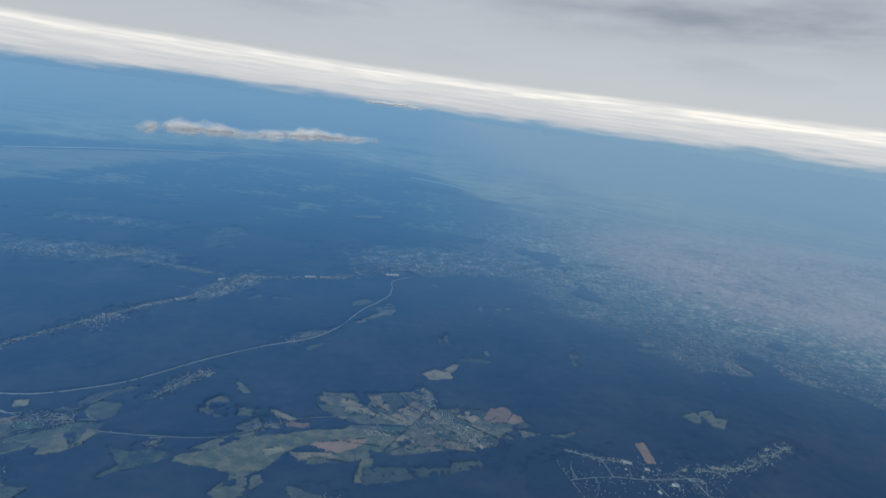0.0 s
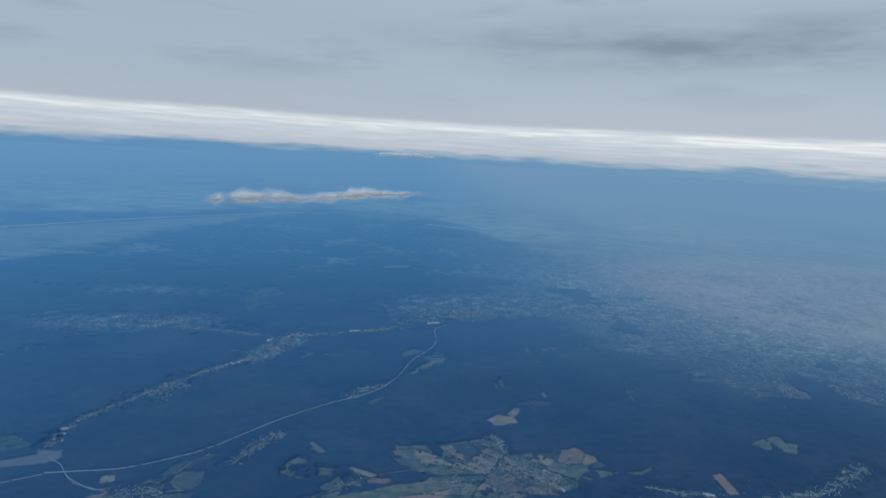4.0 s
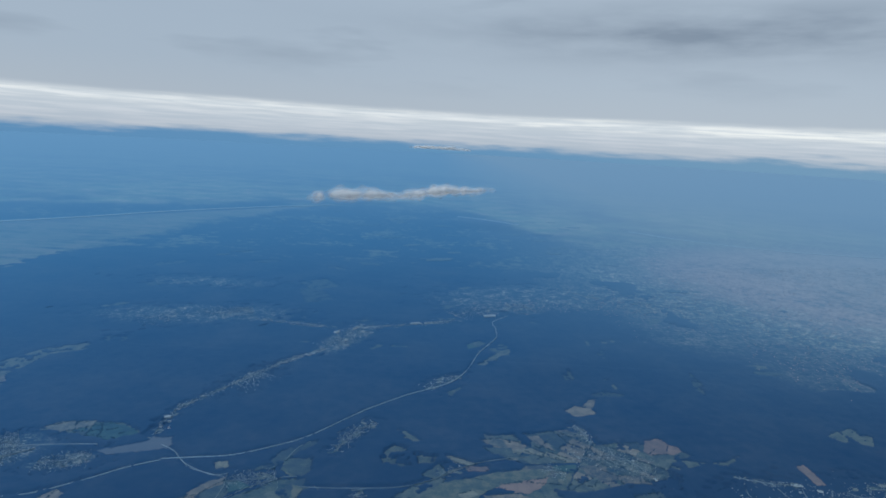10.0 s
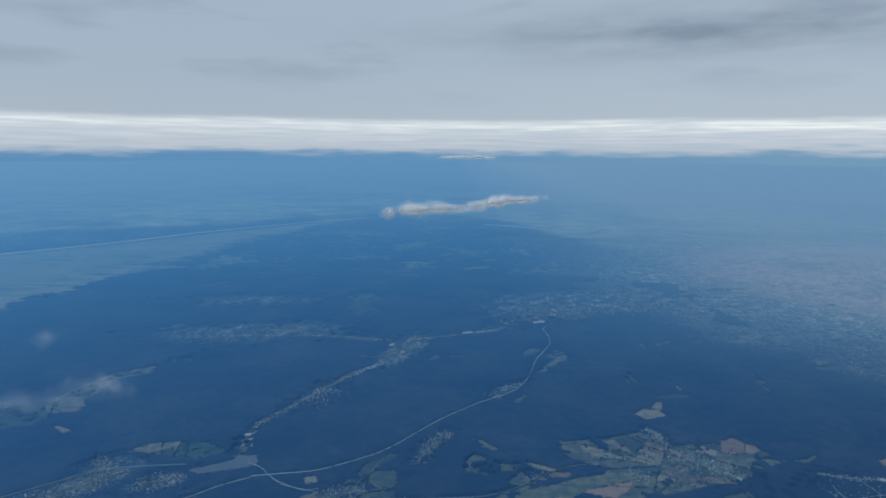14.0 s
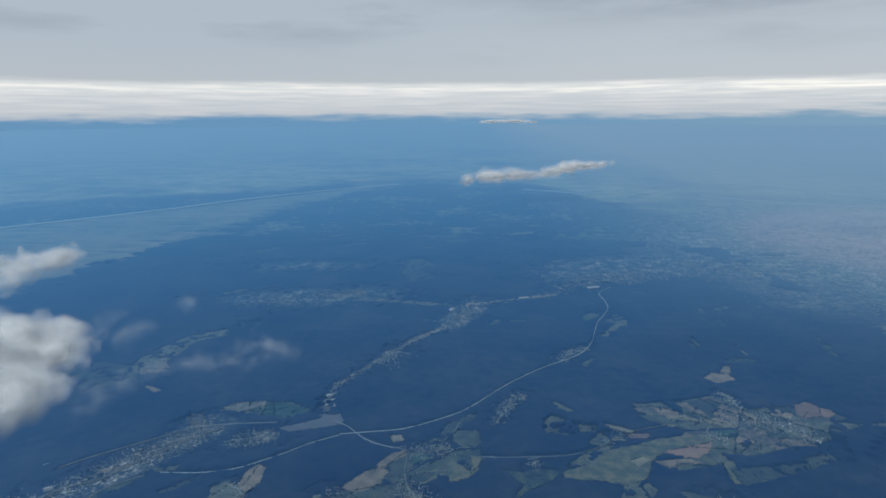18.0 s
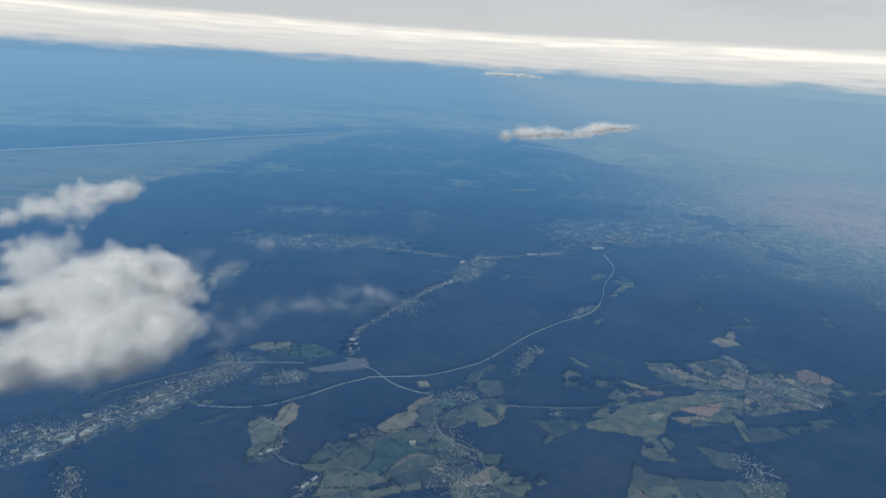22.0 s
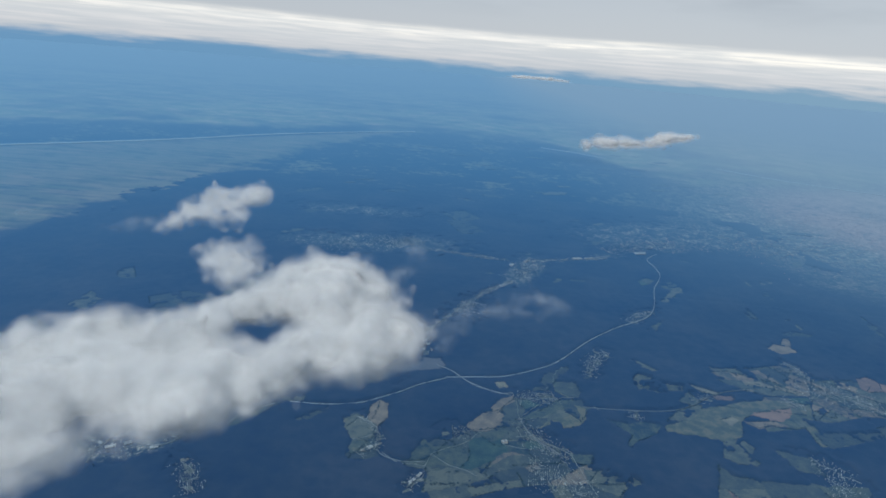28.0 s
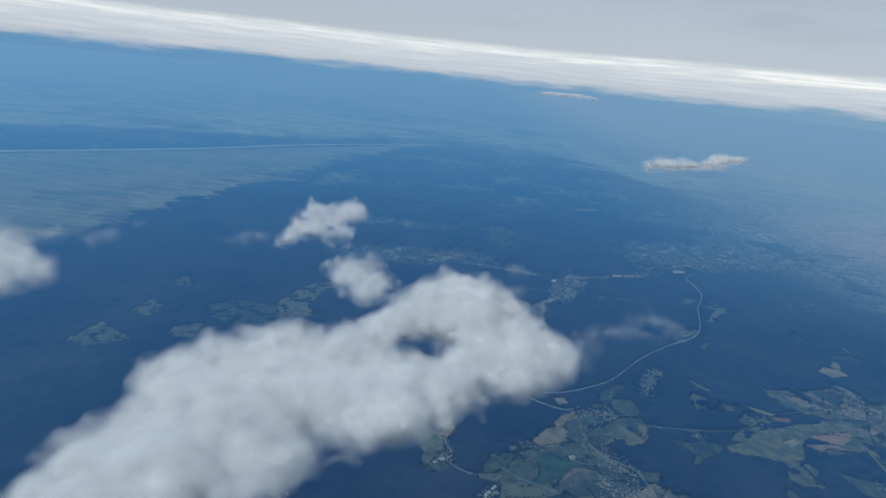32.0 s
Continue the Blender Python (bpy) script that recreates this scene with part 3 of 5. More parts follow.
field("stubble", (-24.6, 183.6), (-17.7, 185.6), (-16.8, 179.6), (-21.1, 180.6))
field("stubble", (-16.6, 184.7), (-12.3, 183.7), (-12.2, 181), (-15.6, 181.4))
field("stubble", (-7.9, 187.5), (-4.1, 188.8), (0.1, 178.9), (-4.4, 182.4))
field("pale", (-14.4, 177.9), (-7.5, 179.4), (0.4, 173.5), (-7.1, 175.5))
field("dull", (-13.1, 172.4), (-7.1, 175.5), (2.3, 172.2), (-8.3, 170))
field("dull", (-3.2, 189.4), (4.2, 191.6), (10.2, 190.9), (1.8, 180.7), (-1.3, 184.3))
field("pale", (4.2, 192.4), (12.2, 192.2), (12.2, 190.1), (4.3, 189.9))
field("stubble", (11, 210.4), (15.4, 215), (20.9, 213.4), (21.9, 208.8), (13.2, 205.7))
field("stubble", (18.8, 215.4), (22.3, 221), (25.6, 222.9), (22.3, 213.8))
field("orange", (32.1, 182.1), (34.6, 188.4), (39.3, 190.6), (42, 188), (39.2, 180.6), (33.2, 179.3))
field("orange", (39.8, 180.8), (42.3, 186.1), (44.6, 185.5), (45.2, 181.9), (42, 179.8))
field("dull", (45.4, 181.9), (47.2, 179.7), (43.5, 177.9), (40.8, 179.1))
field("pale", (-37.9, 171.6), (-35.4, 172.2), (-27.4, 168.3), (-30.6, 167))
field("orange", (-30.4, 166), (-24.5, 166.6), (-24.2, 165), (-29.9, 163.8))
field("orange", (-24, 155.7), (-17.1, 158.6), (-7.4, 162), (-5, 164.1), (-10, 156), (-13, 153.7), (-19.7, 155.1))
field("stubble", (-26.1, 150.7), (-15.9, 151.8), (-10.9, 150.5), (-23, 147.5))
field("stubble", (6.9, 169.7), (13.2, 170.3), (18.5, 163.9), (11.5, 161), (7.9, 165))
field("stubble", (18, 165.1), (24.7, 165.1), (27, 161.3), (18.4, 160.8))
field("dull", (1.5, 156.2), (9.7, 163.2), (11.5, 159.5), (6.5, 155.7))
field("meadow", (-6.1, 150.5), (-2.7, 151.1), (-3.6, 144.3), (3.9, 144.1), (2.5, 142.1), (-7.2, 140))
field("dull", (3.7, 146.6), (16.5, 150.5), (18, 148.6), (4.6, 144.5))
field("dull", (19.8, 153.8), (28.4, 156.8), (28.1, 152.5), (19.7, 148.9))
field("dull", (30.7, 172.9), (39.5, 176.4), (50.6, 175.2), (38.6, 169.4))
field("orange", (82, 175.2), (85.5, 176.9), (85.1, 165.6), (82.2, 165))
field("dull", (108.9, 199.7), (121, 207), (125.4, 199.9), (120.8, 193), (110.5, 196))
field("dull", (52.6, 175.6), (58.5, 176.7), (65.5, 181.7), (57.9, 173.9))
field("dull", (13.2, 173.8), (20.6, 174.3), (19.5, 169.6), (14.1, 170.5))
field("dull", (-24.1, 178.7), (-14.9, 179.3), (-15.1, 173.8), (-20.7, 175.1))
field("dull", (-23.9, 136.2), (-14.5, 132.7), (-14.7, 125.6), (-21.9, 127.2))
field("orange", (-47.1, 115), (-44, 110.2), (-46.7, 109.5))
field("dull", (-36, 140.4), (-31.9, 135.2), (-33.3, 127.2), (-38.3, 130.4))
field("dull", (-4.9, 147.3), (-4.4, 139.4), (20, 148.3), (20, 151.3))
field("meadow", (-156.1, 131.7), (-152.8, 135.1), (-146.6, 130.7), (-146.9, 125.1), (-153.2, 125.7))
field("stubble", (-147.5, 134.3), (-146.5, 144.1), (-143.9, 141.9), (-145.5, 133.4))
field("dull", (-152.4, 116.1), (-145.3, 118.6), (-144, 116.3), (-151.1, 114.3))
field("dull", (-170, 130.5), (-162.3, 138.1), (-163, 135), (-168.4, 128.4))
field("dull", (-186.8, 126.9), (-181, 136.9), (-177.9, 137.9), (-183.7, 127.3))
field("dull", (-136.8, 115), (-131, 116.9), (-128.8, 112.5), (-135, 113.6))
field("dull", (-112.3, 114.4), (-103.2, 119), (-100.2, 115.8), (-109.2, 111.3))
field("meadow", (-158.4, 180.1), (-149, 183.8), (-140.3, 178.6), (-146.3, 174), (-154.2, 174.4))
field("pale", (-172.1, 178.9), (-165.7, 183.3), (-159.3, 183.1), (-163.9, 178.1))
field("stubble", (-211.2, 195.6), (-207.6, 195), (-201.1, 191.7), (-204.1, 190.3))
field("dull", (-130.8, 375.2), (-120, 385.1), (-104.8, 353.1), (-120.5, 344.9))
field("dull", (-12.9, 278.6), (-5, 286.7), (-4.8, 269.8), (-14.1, 260.7))
field("green", (-24.3, 282.1), (-18.6, 286.4), (-19.9, 280.1), (-24.1, 276.9))
field("dull", (-39.6, 219), (-30.6, 227.9), (-27.4, 231.4), (-34.9, 218.4))
field("dull", (21.1, 254.5), (21.3, 244.2), (18, 237.2), (17.7, 246.4))
field("dull", (80.4, 258.9), (79.4, 245.1), (75.8, 232.1), (74.6, 241.3))
field("dull", (-58.3, 169), (-50.3, 169.9), (-49.6, 165.4), (-56.9, 165.4))
field("dull", (-49, 171.9), (-40.3, 170.9), (-41.5, 167), (-48.9, 167))
field("dull", (-38.9, 138.3), (-33.7, 133.3), (-32, 128.3), (-40.1, 127.6))
field("dull", (-281.1, 234.2), (-276.5, 239), (-268.9, 225.5), (-276.3, 225.4))
field("dull", (-279.1, 193.8), (-278.4, 208.2), (-270.5, 202.6), (-270.1, 190.4))
field("dull", (-253.2, 207.8), (-241.6, 216.7), (-222.7, 213.5), (-215.7, 198.7), (-229.3, 190.4), (-246.8, 195.9))
field("stubble", (-218.2, 216.9), (-214.3, 219.4), (-208.5, 212.5), (-213.4, 211.7))
field("dull", (-286.8, 164.5), (-284.1, 180.7), (-266.6, 169.8), (-278.3, 161))
field("dull", (-258, 182.5), (-247.7, 189.8), (-245.6, 175.4), (-255.2, 176.9))
field("dull", (-133.8, 391.7), (-120.8, 409.2), (-107.4, 387), (-121.9, 376.3))
field("dull", (-131.6, 121.0), (-128.2, 126.3), (-123.3, 125.9), (-123.1, 122.5), (-126.6, 119.8), (-128.9, 118.8))
field("dull", (-128.7, 118.0), (-126.0, 119.4), (-121.3, 123.9), (-118.6, 123.7), (-119.1, 118.1), (-122.1, 113.3), (-125.3, 112.3), (-127.0, 115.1))
field("stubble", (-118.4, 134.9), (-113.8, 141.7), (-109.1, 144.2), (-107.4, 141.3), (-108.9, 137.2), (-113.0, 132.6), (-116.9, 132.7))
field("stubble", (-111.1, 145.5), (-107.2, 151.3), (-103.2, 154.0), (-103.2, 150.6), (-106.8, 147.6), (-108.8, 144.0))
field("meadow", (-101.0, 141.9), (-94.8, 146.6), (-87.8, 153.8), (-82.8, 154.9), (-85.3, 150.2), (-93.0, 144.7), (-99.2, 140.0))
field("dull", (-102.0, 139.8), (-95.2, 141.9), (-92.9, 142.6), (-95.7, 138.4), (-97.8, 136.3), (-100.6, 136.5))
field("meadow", (-87.8, 165.8), (-80.3, 166.0), (-79.6, 159.3), (-84.0, 156.5), (-87.8, 159.7))
field("meadow", (-82.9, 151.5), (-79.9, 150.2), (-80.7, 143.8), (-83.7, 140.0), (-88.3, 138.1), (-89.1, 140.5), (-86.5, 142.2), (-83.0, 143.6), (-82.4, 147.8))
field("green", (-118.0, 126.3), (-113.3, 130.7), (-108.9, 130.7), (-108.1, 126.3), (-107.5, 123.1), (-110.8, 120.3), (-114.8, 116.9), (-118.2, 113.6), (-121.3, 114.1), (-118.4, 119.7))
field("meadow", (-113.8, 130.2), (-107.0, 135.4), (-106.5, 133.2), (-108.9, 130.7), (-111.3, 127.8))
field("green", (-101.1, 150.3), (-98.7, 152.2), (-95.0, 149.8), (-99.6, 147.2))
field("stubble", (-112.4, 114.1), (-110.3, 120.4), (-105.9, 123.2), (-101.1, 122.0), (-99.3, 118.2), (-101.6, 115.7), (-106.0, 119.2), (-109.5, 115.0))
field("meadow", (-88.7, 124.7), (-82.4, 125.2), (-84.0, 121.0), (-88.2, 121.5))
field("dull", (-85.6, 118.6), (-80.6, 117.5), (-76.1, 117.1), (-75.8, 114.1), (-85.6, 112.6))
field("pale", (-108.9, 161.8), (-105.8, 162.7), (-104.3, 159.8), (-107.4, 158.9))
field("dull", (-129.5, 111.2), (-124.2, 113.8), (-117.2, 113.7), (-113.8, 111.0), (-121.8, 107.6), (-127.6, 107.8))
field("meadow", (-73.7, 144.5), (-67.4, 142.9), (-62.5, 144.9), (-56.4, 144.4), (-59.9, 138.7), (-66.0, 135.3), (-69.1, 131.4), (-70.2, 132.2), (-67.1, 138.0), (-71.0, 141.6))
field("meadow", (-55.0, 144.0), (-45.2, 149.1), (-38.8, 156.3), (-29.2, 159.5), (-20.6, 156.9), (-28.4, 149.7), (-31.1, 142.3), (-37.8, 138.8), (-44.9, 140.1), (-55.0, 141.1))
field("dull", (-53.3, 147.3), (-46.6, 154.4), (-38.2, 158.6), (-38.8, 156.3), (-45.2, 149.1))
field("dull", (-38.0, 137.9), (-32.3, 140.3), (-30.3, 135.8), (-35.5, 129.2), (-39.0, 128.0), (-41.6, 130.4))
field("orange", (-19.3, 157.0), (-5.0, 161.9), (-9.3, 155.8), (-12.7, 153.3), (-18.6, 153.8))
field("stubble", (-23.7, 151.2), (-15.4, 152.5), (-14.7, 150.9), (-22.9, 148.1))
field("meadow", (-28.4, 160.2), (-20.3, 163.9), (-7.8, 166.4), (-2.7, 166.3), (-7.0, 161.7), (-19.1, 157.6))
field("orange", (-29.8, 166.6), (-23.7, 165.4), (-25.4, 164.0), (-29.1, 164.3))
field("pale", (-35.1, 171.8), (-28.1, 168.1), (-29.7, 166.9), (-35.0, 169.2))
field("pale", (-23.2, 188.5), (-17.4, 184.0), (-16.1, 179.2), (-21.7, 181.4))
field("pale", (-33.4, 150.8), (-29.9, 152.7), (-28.5, 151.2), (-31.9, 147.8))
field("dull", (-44.7, 160.3), (-39.5, 166.9), (-37.6, 161.0), (-40.8, 158.4))
field("dull", (-55.3, 165.9), (-47.1, 168.0), (-45.9, 165.6), (-53.6, 164.2))
field("meadow", (-188.0, 124.4), (-187.9, 128.9), (-185.0, 131.5), (-180.1, 137.3), (-178.6, 136.4), (-182.1, 131.3), (-185.3, 128.2), (-186.8, 124.0))
field("stubble", (-194.3, 140.0), (-188.5, 142.2), (-187.0, 143.9), (-188.5, 138.0))
field("dull", (-179.9, 140.4), (-171.4, 143.3), (-170.8, 140.8), (-177.6, 139.1))
field("meadow", (-135.2, 114.7), (-134.2, 119.3), (-131.1, 125.6), (-128.2, 122.3), (-123.3, 124.0), (-119.1, 123.3), (-120.0, 117.4), (-123.2, 114.9), (-126.9, 115.6), (-130.1, 114.1))
field("dull", (-130.5, 103.5), (-129.3, 110.0), (-125.6, 112.5), (-117.6, 110.2), (-121.3, 107.8), (-126.2, 105.4))
field("dull", (-114.4, 112.6), (-111.4, 117.2), (-107.4, 121.0), (-100.8, 122.9), (-98.5, 120.8), (-103.5, 117.0), (-109.8, 115.2), (-112.9, 111.7))
field("dull", (-85.0, 113.6), (-81.9, 118.1), (-76.0, 118.8), (-70.8, 114.5), (-76.0, 112.4), (-78.4, 109.2), (-81.8, 110.3))
field("dull", (-85.8, 164.5), (-81.0, 166.9), (-79.6, 160.9), (-80.8, 156.5), (-85.1, 158.5))
field("dull", (-155.4, 130.4), (-152.9, 134.8), (-149.0, 132.5), (-146.1, 127.6), (-147.4, 124.3), (-152.0, 122.6))
field("stubble", (-149.1, 135.2), (-149.1, 140.9), (-146.7, 144.2), (-144.4, 141.2), (-143.5, 135.9), (-145.8, 130.9))
field("green", (-155.8, 174.8), (-156.8, 182.0), (-152.2, 183.8), (-142.4, 179.9), (-140.7, 176.6), (-147.6, 172.9))
field("pale", (-171.7, 178.7), (-168.9, 182.4), (-158.5, 184.7), (-158.4, 180.7), (-165.1, 176.5))
field("dull", (-97.9, 159.0), (-92.8, 163.3), (-89.9, 171.4), (-81.7, 177.6), (-80.7, 175.8), (-86.8, 168.1), (-90.6, 160.2))
field("dull", (-87.6, 161.8), (-85.6, 165.7), (-80.4, 165.3), (-79.4, 160.4), (-83.6, 157.4))
field("dull", (-57.7, 172.6), (-54.5, 177.0), (-50.5, 175.3), (-51.2, 171.0), (-55.6, 168.5))
field("dull", (-56.1, 166.1), (-52.1, 168.2), (-47.0, 167.0), (-48.9, 164.1), (-54.0, 164.0))
field("dull", (-54.3, 188.3), (-52.4, 188.7), (-46.1, 181.7), (-47.6, 179.8), (-52.5, 184.4))
field("dull", (-21.3, 255.1), (-13.4, 266.9), (-4.8, 279.7), (-3.4, 274.3), (-10.9, 265.6), (-17.6, 254.2))
field("dull", (-23.5, 283.6), (-18.5, 288.7), (-15.6, 285.3), (-19.3, 279.8))
field("dull", (35.4, 243.7), (37.3, 244.6), (38.7, 235.8), (37.5, 233.9))
field("dull", (25.4, 227.0), (31.4, 230.5), (39.4, 228.4), (36.3, 226.1), (28.5, 225.4))
field("dull", (39.0, 301.4), (41.3, 302.8), (40.8, 291.3), (38.9, 289.7))
field("dull", (41.0, 279.6), (44.3, 284.1), (45.0, 279.3), (41.7, 274.9))
field("dull", (-223.4, 208.6), (-226.1, 220.3), (-222.7, 233.6), (-215.6, 250.1), (-201.1, 259.0), (-198.9, 249.8), (-210.5, 241.5), (-211.8, 224.5), (-215.8, 206.3))
field("stubble", (-221.5, 214.5), (-215.3, 213.8), (-208.0, 209.7), (-210.8, 207.2), (-215.9, 208.0))
farmland([(-24.1, 187.1), (-6.1, 190.4), (7.5, 195.1), (15.3, 185.7), (7.3, 172), (-11.3, 169.3), (-17.9, 173.2)], 33, -35, "stubble dull dull pale meadow")
farmland([(12.4, 183.7), (30.8, 187.4), (42.6, 180.3), (32.5, 164.3), (21.2, 160.8), (3.3, 154.1), (-0.7, 155.4), (7, 171.2)], 30, -40, "stubble dull dull meadow dull")
farmland([(-11.6, 168.6), (5.8, 170.3), (-0.9, 155.4), (-1.6, 151.1), (-21.3, 145.6), (-18.4, 157)], 70.2, 10, "meadow stubble dull green meadow")
farmland([(-129.3, 106.7), (-120.8, 108.3), (-114.6, 113.7), (-107.3, 128.4), (-98.2, 130.1), (-92.8, 123.9), (-90.1, 116.9), (-97.3, 111.6), (-106.2, 108.4), (-120.2, 102.7), (-128.2, 99.9)], 70.2, 25, "dull meadow dull green dull")
farmland([(-97.3, 111.1), (-90.2, 116.5), (-85.1, 121.1), (-81.1, 115.2), (-74.7, 113), (-78.7, 106.2), (-94.8, 101.5)], 70.2, 20, "meadow dull stubble dull")
farmland([(-156.9, 132.8), (-153.2, 136.6), (-146.6, 132.1), (-145.7, 123.9), (-144.3, 115.8), (-151.8, 114), (-153, 124.9)], 59.4, 60, "meadow dull dull meadow")
farmland([(-45.2, 126.5), (-43.2, 121.8), (-34.3, 120.5), (-23.5, 120.3), (-4.1, 121.6), (-10.4, 110.5), (-53.3, 105.9)], 162, 0, "meadow dull meadow")
farmland([(-172.9, 177.1), (-165.7, 183.3), (-149.1, 184.3), (-139.7, 178.6), (-146.2, 173.6), (-156.6, 174.6), (-165.6, 177)], 27, 20, "pale meadow green dull")
farmland([(-132.1, 116.3), (-128, 119.7), (-124.4, 126.6), (-117.5, 132.4), (-106.6, 135.8), (-100.6, 136), (-98.2, 131.2), (-108.2, 128.6), (-114.6, 114.1), (-120.9, 108.9), (-128.1, 108.1)], 160, 35, "dull dull meadow")
farmland([(-117.9, 133.5), (-112.9, 141), (-106.8, 147.5), (-102.8, 152.8), (-99.5, 152.5), (-101.1, 141), (-101.2, 136.5), (-106.6, 136.4)], 160, 50, "dull dull meadow")
farmland([(-100.4, 140.5), (-97.8, 145.5), (-88.4, 151.3), (-79.6, 156), (-79.1, 148.6), (-83, 141.2), (-90.9, 140.8), (-96.3, 136.5), (-100.1, 136)], 160, 30, "dull dull meadow")

# ---- the ground ----
FAR = 4840.0
ring = [(FAR * math.cos(a), FAR * math.sin(a), 0.0) for a in np.linspace(0, 2 * math.pi, 160, endpoint=False)]
ground = tagged(new("ground", mesh_of("ground", [(0, 0, 0)] + ring, [(0, i + 1, (i + 1) % 160 + 1) for i in range(160)], M["ground"])), "dark wooded land reaching to the hazy horizon", "ground", kind="structure")



def inside(x, y, pts):
    odd = np.zeros(x.shape, bool)
    for (x0, y0), (x1, y1) in zip(pts, list(pts[1:]) + [pts[0]]):
        if y0 != y1:
            odd ^= ((y0 > y) != (y1 > y)) & (x < (x1 - x0) * (y - y0) / (y1 - y0) + x0)
    return odd


def off_line(x, y, pts):
    best = np.full(x.shape, 1e9)
    for (x0, y0), (x1, y1) in zip(pts, pts[1:]):
        dx, dy = x1 - x0, y1 - y0
        t = np.clip(((x - x0) * dx + (y - y0) * dy) / (dx * dx + dy * dy), 0, 1)
        best = np.minimum(best, np.hypot(x - x0 - t * dx, y - y0 - t * dy))
    return best


def waves(x, y, size, seed, layers=5):
    """Smooth uneven hills from crossing waves."""
    r, z = np.random.default_rng(seed), np.zeros(x.shape)
    for i in range(layers * 3):
        a, k = r.uniform(0, 6.28), 6.28 / (size * r.uniform(0.5, 1.6))
        z += np.sin(k * (x * math.cos(a) + y * math.sin(a)) + r.uniform(0, 6.28)) / (layers * 3) ** 0.5
    return z


def warped(x, y, ragged, seed):
    u = x + ragged * (0.7 * waves(x, y, ragged * 5, seed) + 0.3 * waves(x, y, ragged * 1.3, seed + 1))
    v = y + ragged * (0.7 * waves(x, y, ragged * 5, seed + 2) + 0.3 * waves(x, y, ragged * 1.3, seed + 3))
    return u, v


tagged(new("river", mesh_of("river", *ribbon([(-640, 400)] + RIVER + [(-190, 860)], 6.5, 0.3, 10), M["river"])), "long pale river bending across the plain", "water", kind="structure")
tagged(new("lake", mesh_of("lake", *plot(LAKE, 0.12, 0.4), M["water"])), "narrow grey reservoir lake in the valley", "water", kind="structure")
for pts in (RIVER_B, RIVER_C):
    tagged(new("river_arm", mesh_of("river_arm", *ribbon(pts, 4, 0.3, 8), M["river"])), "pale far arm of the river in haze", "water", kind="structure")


CLEARED = []


def scatter(kind, count, seed, box, size, label, name, z):
    """Uneven patches of land strewn over a stretch of the plan."""
    r = np.random.default_rng(seed)
    for i in range(count):
        x, y = r.uniform(box[0], box[1]), r.uniform(box[2], box[3])
        grow, turn = r.uniform(*size), r.uniform(-0.5, 0.9)
        pts = []
        for a in np.linspace(0, 2 * math.pi, 7, endpoint=False):
            u, v = grow * r.uniform(0.6, 1.2) * math.cos(a), 0.45 * grow * r.uniform(0.6, 1.2) * math.sin(a)
            pts.append((x + u * math.cos(turn) - v * math.sin(turn), y + u * math.sin(turn) + v * math.cos(turn)))
        if name == "clearing":
            CLEARED.append(pts)
        tagged(new(name, mesh_of(name, *plot(pts, z + 0.002 * i, grow * 0.15, grow * 0.13), M[kind])), label, "ground", kind="structure")


scatter("dull", 46, 61, (-250, 160, 420, 840), (5, 16), "small pale clearing in distant woods", "clearing", 0.12)
scatter("dull", 34, 69, (-330, 180, 262, 430), (2.5, 9), "small pale clearing in dark woods", "clearing", 0.02)
for v, (_, pts, width, _) in enumerate(VILLAGES):
    line, r = along(pts, max(1.6, width * 0.4)), np.random.default_rng(400 + v)
    for k, q in enumerate(line):
        for half in range(1 if width < 7 else 0):
            u, w = q.x + r.normal(0, 0.32) * width, q.y + r.normal(0, 0.32) * width
            scatter("yards", 1, 200 + 80 * v + 2 * k + half, (u - 0.3, u + 0.3, w - 0.3, w + 0.3), (0.2 * width + 0.3, 0.42 * width + 0.3), "gardens and yards around village houses", "village_ground", 0.012 + 0.0007 * ((2 * k + half) % 50))
ROADS = [("motorway", MOTORWAY_A, 0.17, "asphalt", "pale concrete motorway between dark woods"), ("motorway", MOTORWAY_B, 0.17, "asphalt", "pale concrete motorway winding through dark woods")]
ROADS += [("road", pts, 0.12, "lane", "grey country road") for pts in (LAKE_ROAD, TOWN_ROAD)] + [("road", pts, 0.05, "lane", "narrow grey country road") for pts in (EAST_ROAD, WEST_ROAD)] + [("railway", RAIL, 0.16, "lane", "grey railway line along the valley town")]
RIVER_ROAD = [(-188.9, 125.3), (-187.2, 129.8), (-182.8, 134.4), (-178.8, 137.4)]
LOWER_ROAD = [(-203.6, 121.2), (-199.6, 129.5), (-190.4, 135.4), (-185.3, 143.2), (-178.8, 151.8), (-173.1, 158.8), (-166.4, 165.2)]
ROADS += [("road", pts, 0.16, "lane", "pale road along the valley town") for pts in (RIVER_ROAD, LOWER_ROAD)]
for i, (name, pts, width, kind, label) in enumerate(ROADS):
    tagged(new(name, mesh_of(name, *ribbon(pts, width, 0.24 + 0.012 * i), M[kind])), label, "road", kind="structure")
r = np.random.default_rng(17)
